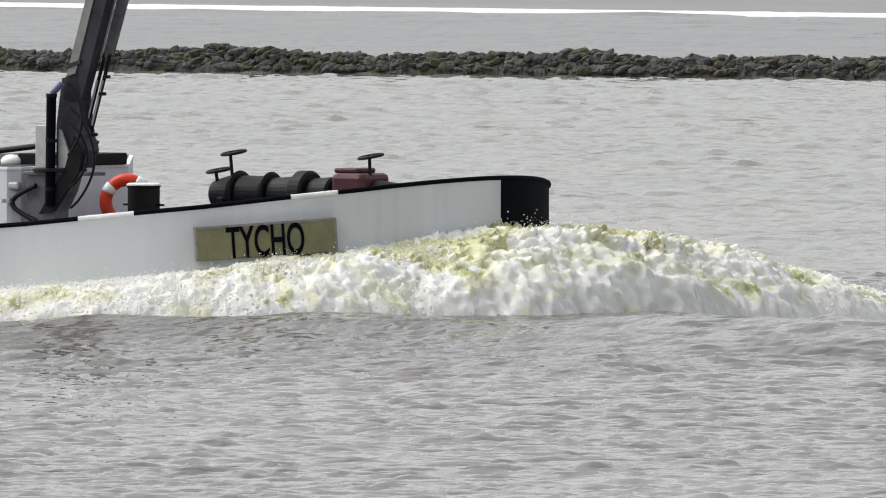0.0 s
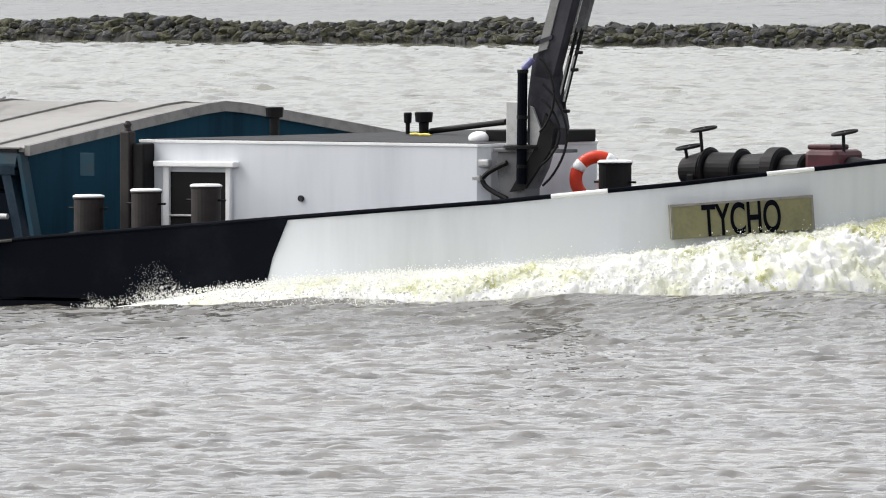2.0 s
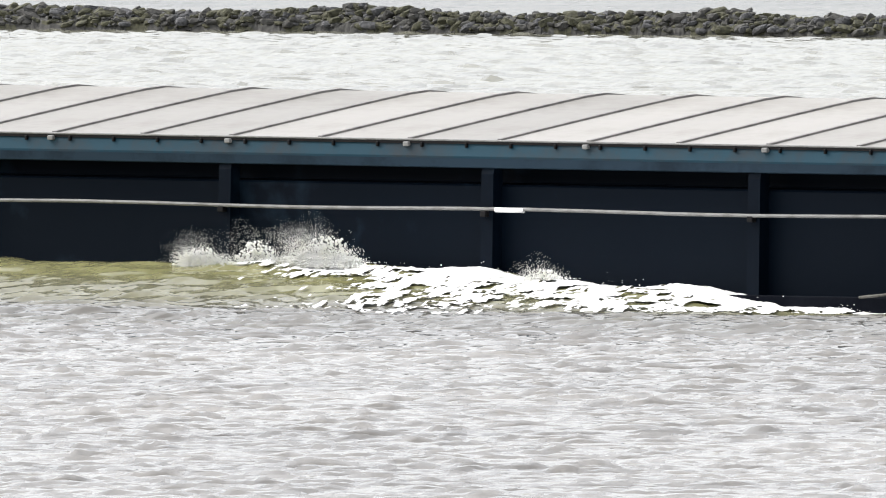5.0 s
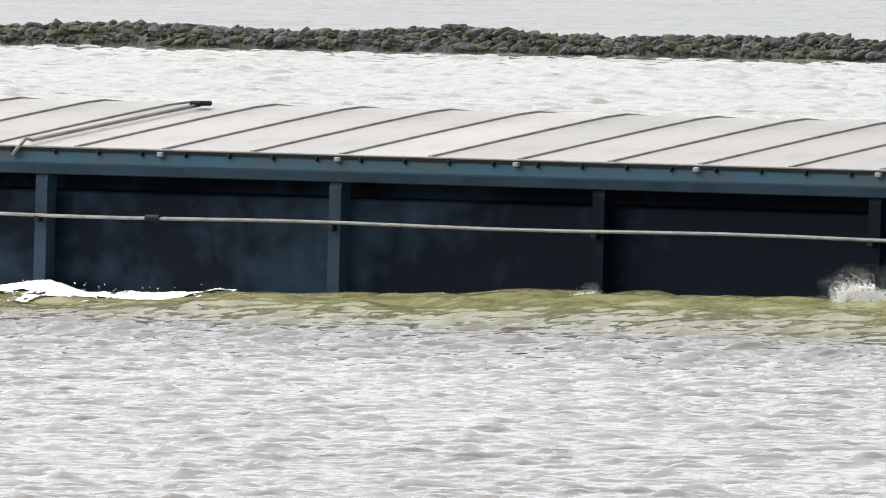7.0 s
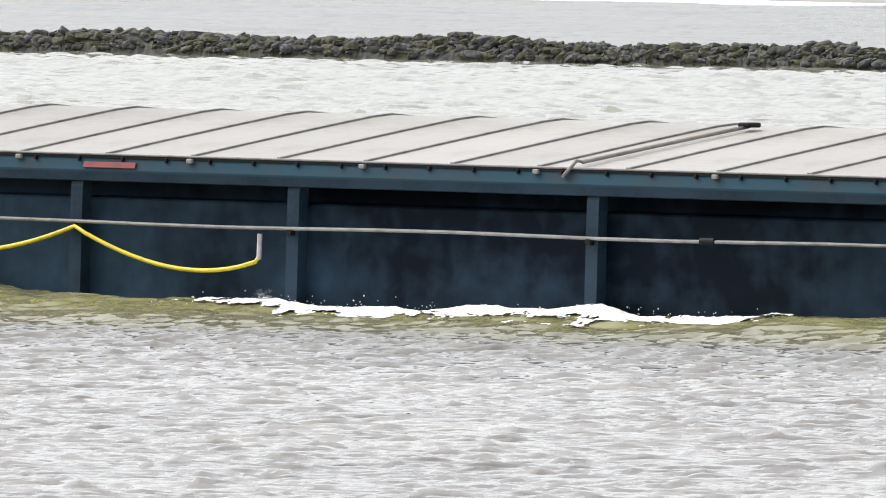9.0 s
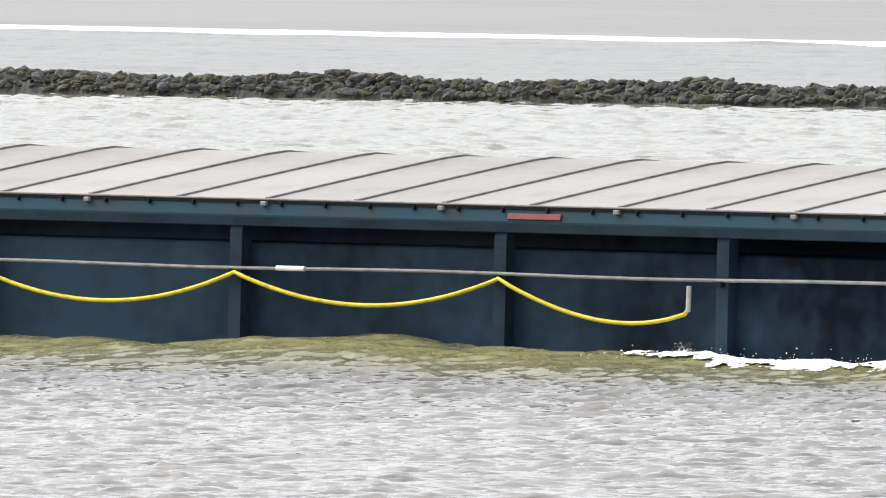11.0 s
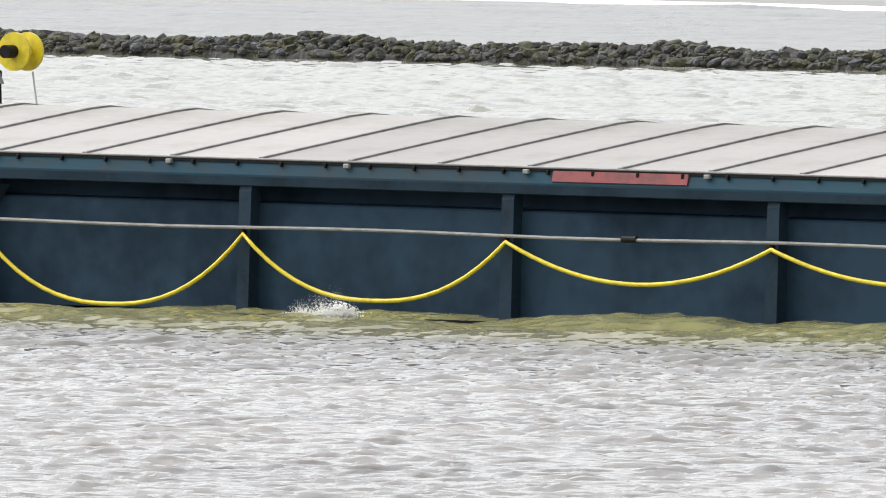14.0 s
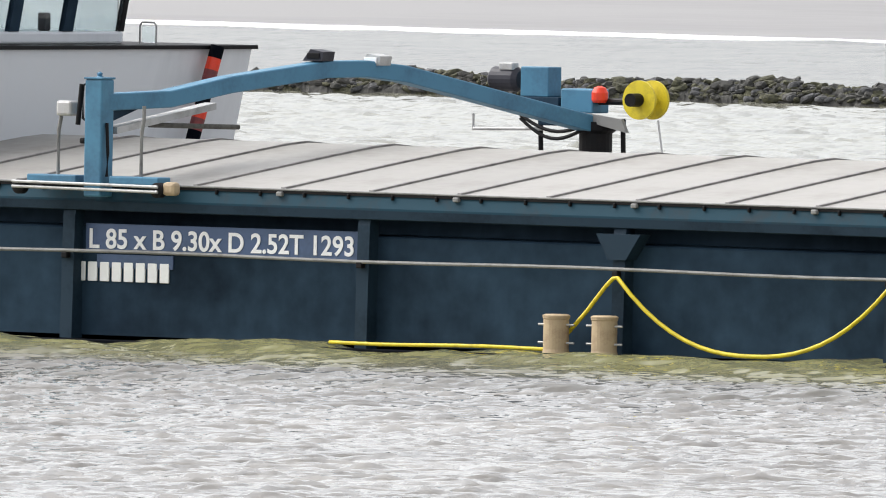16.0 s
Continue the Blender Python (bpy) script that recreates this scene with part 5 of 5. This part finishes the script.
def foam_mesh(name, parent, path, crest, inner, outer, na, nd, seed, mats, rough=0.16, lace=0.0, reach=None):
    """Tumbling foam along a path: a crest that falls off to both sides, broken into lumps."""
    lens = [0.0]
    for a, b in zip(path, path[1:]):
        lens.append(lens[-1] + (b - a).length)
    verts, faces, slots, lows = [], [], [], []
    grain = random.Random(int(seed * 7))
    k = 0
    for i in range(na + 1):
        s = lens[-1] * i / na
        while k < len(path) - 2 and lens[k + 1] < s:
            k += 1
        t = (s - lens[k]) / max(1e-6, lens[k + 1] - lens[k])
        p = path[k].lerp(path[k + 1], t)
        d = (path[k + 1] - path[k]).normalized()
        n = Vector((d.y, -d.x, 0))
        top = crest(p.x + 0.69 * (p.y - STB))
        for j in range(nd + 1):
            e = inner + (outer - inner) * j / nd
            q = p + n * e
            wide = outer * (lerp(reach, i / na) if reach else 1.0)
            if lace:
                fall = math.exp(-((e - 0.1) / (wide * 0.45)) ** 2) if e > 0.1 else 1.0
            else:
                fall = max(0.0, 1 - (max(0.0, e - 0.1) / (wide * (0.82 + 0.25 * noise.noise((p.x * 0.9, p.y * 0.9, 3))))) ** 2) ** 0.75
            b1, b2, b3 = billow(q.x * 0.8 + seed, q.y * 0.8, seed), billow(q.x * 2.1, q.y * 2.1 + seed, seed + 3), billow(q.x * 5.2, q.y * 5.2, seed + 7)
            b4 = noise.noise((q.x * 12, q.y * 12, seed))
            b5 = noise.noise((q.x * 27, q.y * 27, seed + 5))
            lump = 0.75 * b1 + 0.45 * b2 + 0.30 * b3 + 0.18 * b4
            ground = (swell_top if lace else swell_z)(q.x, q.y - STB)[0] if q.y < 0 else 0.0
            if lace:
                z = ground + lace * (0.4 * b3 + 0.5 * b4 + 0.4 * b5) + 0.004
            else:
                swell = rough * top * (0.25 + 0.75 * fall) * (lump - 0.35)
                z = min(0.0, ground) - 0.18 * max(0.0, (e - wide * 0.75) / (wide * 0.25)) + top * fall + 0.75 * swell + rough * 0.10 * (b3 + b4) * min(1, top * 1.6) + (0.022 * b5 + grain.gauss(0, 0.011)) * min(1, top * 1.6) - 0.05
                q = q + n * 1.0 * swell * (1 if e > 0.1 else 0)
            if lace:
                gap = 0.35 * noise.noise((q.x * 1.0, q.y * 0.5, seed + 1)) + 0.5 * noise.noise((q.x * 2.6, q.y * 1.0, seed + 4)) + 0.6 * noise.noise((q.x * 6, q.y * 1.8, seed + 6)) + 0.45 * noise.noise((q.x * 13, q.y * 4, seed + 8))
                end = min(1.0, s / 1.2, (lens[-1] - s) / 1.2)
                low = gap + 0.18 - 0.85 * (1 - fall) - 0.6 * (1 - end) + (0.35 if e < 0.2 else 0) - (1.0 if fall < 0.15 else 0)
                lows.append(low)
            w = 0.03 * min(1.0, top * 1.5 + 0.2)
            if lace:
                verts.append((q.x, q.y, z))
                continue
            q = q + Vector((w * noise.noise((q.x * 4, q.y * 4, seed + 11)) + 0.5 * w * b4, w * noise.noise((q.x * 4, q.y * 4, seed + 21)), 0))
            verts.append((q.x, q.y, z))
            lows.append(fall - 0.62 + 0.5 * noise.noise((q.x * 0.9, q.y * 0.9, seed + 2)) + 0.35 * b2)
    if lace:
        p = np.array(verts)
        p[:, 2] += hull_chop(p[:, 0], p[:, 1] - STB) * (1 - 0.5 * np.array([swell_z(v[0], v[1] - STB)[1] for v in verts]))
        verts = p.tolist()
    for i in range(na):
        for j in range(nd):
            a = i * (nd + 1) + j
            if lace and lows[a] < 0:
                continue
            faces.append((a, a + 1, a + nd + 2, a + nd + 1))
            if lace:
                slots.append(0)
                continue
            x, y, _ = verts[a]
            ahead = x + 0.69 * (y - STB)
            e = inner + (outer - inner) * j / nd
            slick = noise.noise((x * 0.75, y * 0.75, seed + 31)) + 0.35 * noise.noise((x * 3.1, y * 3.1, seed + 33)) + 0.25 * noise.noise((x * 8, y * 8, seed + 35))
            near = max(0.0, 1 - abs(e - 0.1) / 1.0) * max(0.0, 1 - abs(ahead - 3.4) / 4.6)
            slots.append(2 if slick + 0.85 * near > 0.46 and e < 1.3 and 0 < ahead < 8 else 1 if lows[a] > 0 else 0)
    ob = new(name, mesh(name, verts, faces, mats, smooth=True, slots=slots))
    ob.parent = parent
    return ob


def spray(parent, spots, seed, mat, name="spray"):
    """Loose drops and clots of foam in one mesh."""
    rng = random.Random(seed)
    base = B()
    bmesh.ops.create_icosphere(base, subdivisions=1, radius=1)
    bv = [v.co.copy() for v in base.verts]
    bf = [[v.index for v in f.verts] for f in base.faces]
    base.free()
    vs, fs = [], []
    for x, y, z, r in spots:
        o = len(vs)
        sx, sz = rng.uniform(0.7, 1.5), rng.uniform(0.6, 1.4)
        vs += [(x + v.x * r * sx, y + v.y * r, z + v.z * r * sz) for v in bv]
        fs += [[o + q for q in f] for f in bf]
    ob = new(name, mesh(name, vs, fs, mat, smooth=True))
    ob.parent = parent
    return ob


def mist(parent, spots, mat, name="mist"):
    """A haze of the finest drops, eight faces each, in one mesh."""
    p = np.array(spots)
    corner = np.array([(1, 0, 0), (-1, 0, 0), (0, 1, 0), (0, -1, 0), (0, 0, 1), (0, 0, -1)], float)
    tri = np.array([(0, 2, 4), (2, 1, 4), (1, 3, 4), (3, 0, 4), (2, 0, 5), (1, 2, 5), (3, 1, 5), (0, 3, 5)])
    vs = (p[:, None, :3] + corner[None] * p[:, None, 3:4]).reshape(-1, 3)
    fs = (tri[None] + 6 * np.arange(len(p))[:, None, None]).reshape(-1, 3)
    ob = new(name, mesh(name, vs.tolist(), fs.tolist(), mat, smooth=True))
    ob.parent = parent
    return ob


SPRAYS = []         # loose spray that leaps while it travels with its wave


OLIVE = water_material("olive_breaking_water", (0.36, 0.36, 0.15), (0.56, 0.56, 0.32), rough=0.3)


def bow_wave():
    w = thing("bow_wave", "white and olive foam heaped up at the bow", "wave", kind="stuff")
    path = [Vector((-9.4, STB - 0.38, 0)), Vector((-8, STB - 0.4, 0))]
    for p in bow_path(-7.0, 40)[2:]:
        d = Vector((p.x + BOW_LEN, p.y, 0)).normalized()
        if p.y < 0.4:
            path.append(p + d * 0.6)
    path += [Vector(q) for q in ((0.55, 1.4, 0), (0.4, 3.0, 0), (0.1, 5.0, 0), (-0.4, 7.0, 0), (-1.1, 9.0, 0), (-1.8, 10.6, 0))]
    for _ in range(2):      # round off the corners of the path
        path = [path[0]] + [a.lerp(b, f) for a, b in zip(path, path[1:]) for f in (0.25, 0.75)] + [path[-1]]
    crest = lambda p: lerp(CREST, p)
    foam_mesh("foam", w, path, lambda p: 0.93 * crest(p), -0.75, 2.3, 1250, 100, 2.0, [FOAM, BOWFOAM, OLIVE], 0.19, reach=[(0, 0.45), (0.3, 0.7), (0.5, 1.0), (1, 1.0)])
    rng = random.Random(8)
    spots = []
    for _ in range(3200):
        k = rng.randrange(1, len(path) - 1)
        p = path[k].lerp(path[k + 1], rng.random())
        top = crest(p.x + 0.69 * (p.y - STB))
        if top < 0.22:
            continue
        out = rng.uniform(-0.3, 0.7)
        d = Vector((p.x + 6, p.y * 1.0, 0)).normalized()
        q = p + d * out
        spots.append((q.x, q.y, min(0.0, swell_z(q.x, q.y - STB)[0]) + top * rng.uniform(0.75, 1.0) + abs(rng.gauss(0, 0.08)) * top, rng.uniform(0.003, 0.009)))
    for k in range(4):
        SPRAYS.append((spray(w, spots[k::4], 3 + k, FOAM), k))
    clots = []
    for _ in range(7000):
        k = rng.randrange(1, len(path) - 1)
        p = path[k].lerp(path[k + 1], rng.random())
        top = 0.93 * crest(p.x + 0.69 * (p.y - STB))
        if top < 0.12:
            continue
        d = (path[k + 1] - path[k]).normalized()
        e = rng.choice((rng.gauss(0.1, 0.2), rng.uniform(0.2, 1.8)))
        q = p + Vector((d.y, -d.x, 0)) * e
        fall = max(0.0, 1 - (max(0.0, e - 0.1) / (1.9 * 0.9)) ** 2) ** 0.75
        r = rng.uniform(0.006, 0.022) * min(1, top + 0.35)
        clots.append((q.x, q.y, min(0.0, swell_z(q.x, q.y - STB)[0]) + top * fall * rng.uniform(0.9, 1.06) - r * 0.4, r))
    spray(w, clots, 5, FOAM, "clots")
    fine = []
    while len(fine) < 27000:
        k = rng.randrange(1, len(path) - 1)
        p = path[k].lerp(path[k + 1], rng.random())
        top = 0.93 * crest(p.x + 0.69 * (p.y - STB))
        if top < 0.08:
            continue
        d = (path[k + 1] - path[k]).normalized()
        e = rng.gauss(0.15, 0.25) if rng.random() < 0.45 else rng.uniform(0.0, 2.0)
        q = p + Vector((d.y, -d.x, 0)) * e
        fall = max(0.0, 1 - (max(0.0, e - 0.1) / (1.9 * 0.95)) ** 2) ** 0.75
        puff = max(0.15, 0.5 + 1.1 * noise.noise((q.x * 1.3, q.y * 1.3, 4)))
        lift = abs(rng.gauss(0, 0.085)) * puff * min(1.0, top + 0.3)
        fine.append((q.x, q.y, min(0.0, swell_z(q.x, q.y - STB)[0]) + top * fall - 0.03 + lift, rng.uniform(0.0025, 0.0075) if lift > 0.06 else rng.uniform(0.004, 0.012)))
    for k in range(4):
        SPRAYS.append((mist(w, fine[k::4], FOAM), k + 0.5))


bow_wave()


TRAILFOAM = paint("churned_foam", (0.88, 0.88, 0.87), (0.36, 0.36, 0.33), rough=0.85, scale=5.0, amount=0.7, bump=0.05)


def trailing_foam(aft0, aft1, high, wide, seed, label):
    w = thing("trailing_foam", label, "foam", kind="stuff")
    path = [Vector((3.8 - a, STB - 0.15, 0)) for a in np.linspace(aft1, aft0, 30)]
    mid = lambda p: high * (0.35 + 0.65 * math.sin(math.pi * min(1, max(0, (3.8 - p - aft0) / (aft1 - aft0)))) ** 0.6)
    foam_mesh("foam", w, path, mid, -0.7, wide, int((aft1 - aft0) * 44), 230 if wide > 5 else 110, seed, [TRAILFOAM, TRAILFOAM], 0.14, lace=0.02, reach=[(0, 0.06), (0.25, 0.4), (0.5, 1.0), (0.85, 0.9), (1, 0.2)])
    rng = random.Random(int(seed * 10))
    spots = []
    for _ in range(int((aft1 - aft0) * 16)):
        x = 3.8 - rng.uniform(aft0, aft1)
        z = mid(x) + swell_z(x, 0)[0]
        spots.append((x, STB - rng.uniform(-0.4, 1.0), z + abs(rng.gauss(0, 0.06)), rng.uniform(0.003, 0.008)))
    spray(w, spots, int(seed), FOAM)


trailing_foam(16.5, 25.8, 0.02, 11.0, 4.0, "churned white foam trailing along the hold side")
trailing_foam(35.4, 43.7, 0.015, 3.6, 6.0, "thin white foam trailing along the hold side")


def splash(aft, z, size, seed, dense=1.0, name="splash"):
    rng = random.Random(seed)
    s = thing(name, "small white splash against the hull", "splash", kind="stuff")
    spots = []
    for _ in range(int(900 * size + 60)):
        a = rng.gauss(0, 0.30 * size)
        h = rng.random() ** 1.9
        spots.append((3.8 - aft + a - 0.2 * h * size, STB - rng.uniform(0.0, 0.25), z + h * 0.55 * size * math.exp(-(a / (0.36 * size)) ** 2), rng.uniform(0.002, 0.006) * (1.3 - 0.8 * h)))
    for _ in range(int(420 * size * size * dense)):
        a = rng.gauss(0, 0.28 * size)
        h = rng.random() ** 1.2
        spots.append((3.8 - aft + a, STB - rng.uniform(0.0, 0.2), z - 0.06 + h * 0.34 * size * math.exp(-(a / (0.34 * size)) ** 2), rng.uniform(0.006, 0.02)))
    SPRAYS.append((spray(s, spots, seed, FOAM, "drops"), seed * 0.7))
    plumes = [(rng.gauss(0, 0.26) * size, rng.uniform(0.25, 1.0)) for _ in range(7)]
    haze = []
    for _ in range(int((10000 if size > 0.6 else 6000) * size * size * dense)):
        at_x, tall = rng.choice(plumes)
        h = rng.random() ** 2.4 * tall
        spread = 0.05 + 0.14 * (h + 0.15)
        haze.append((3.8 - aft + at_x - 0.25 * h * size + rng.gauss(0, spread) * size, STB - 0.12 + rng.gauss(0, 0.06), z - 0.05 + h * 0.5 * size + rng.gauss(0, 0.02), rng.uniform(0.002, 0.006) * (1.9 - 1.5 * h)))
    SPRAYS.append((mist(s, haze, FOAM), seed * 0.7 + 0.3))


for aft, z, size, seed in ((24.6, 0.27, 1.1, 1), (25.5, 0.24, 1.0, 2), (26.2, 0.24, 0.7, 12), (21.3, 0.20, 0.55, 3), (11.0, 0.03, 0.45, 14), (12.9, -0.08, 0.35, 15), (58.75, 0.03, 0.55, 6), (59.3, 0.03, 0.3, 16), (30.0, 0.18, 0.3, 7), (42.5, 0.12, 0.3, 8)):
    splash(aft, z, size, seed)
splash(11.9, 0.0, 0.95, 4, 0.12)


def motions():
    times = [0.5 * i for i in range(33)]
    for ob, place in MOVERS:
        walk(ob, [(t, ship_pose(t) @ place) for t in times])
    for ob, k in SPRAYS:
        walk(ob, [(0.2 * i, pose(0.10 * math.sin(5.1 * 0.2 * i + 2 * k), 0, 0.05 * math.sin(6.3 * 0.2 * i + 1.7 * k))) for i in range(81)])
    for ob, vx, vy in ((water, 0.06, -0.25), (far_water, 0.06, -0.1)):
        walk(ob, [(t, pose(vx * t, vy * t, 0.006 * math.sin(t) - 0.05)) for t in times])


motions()
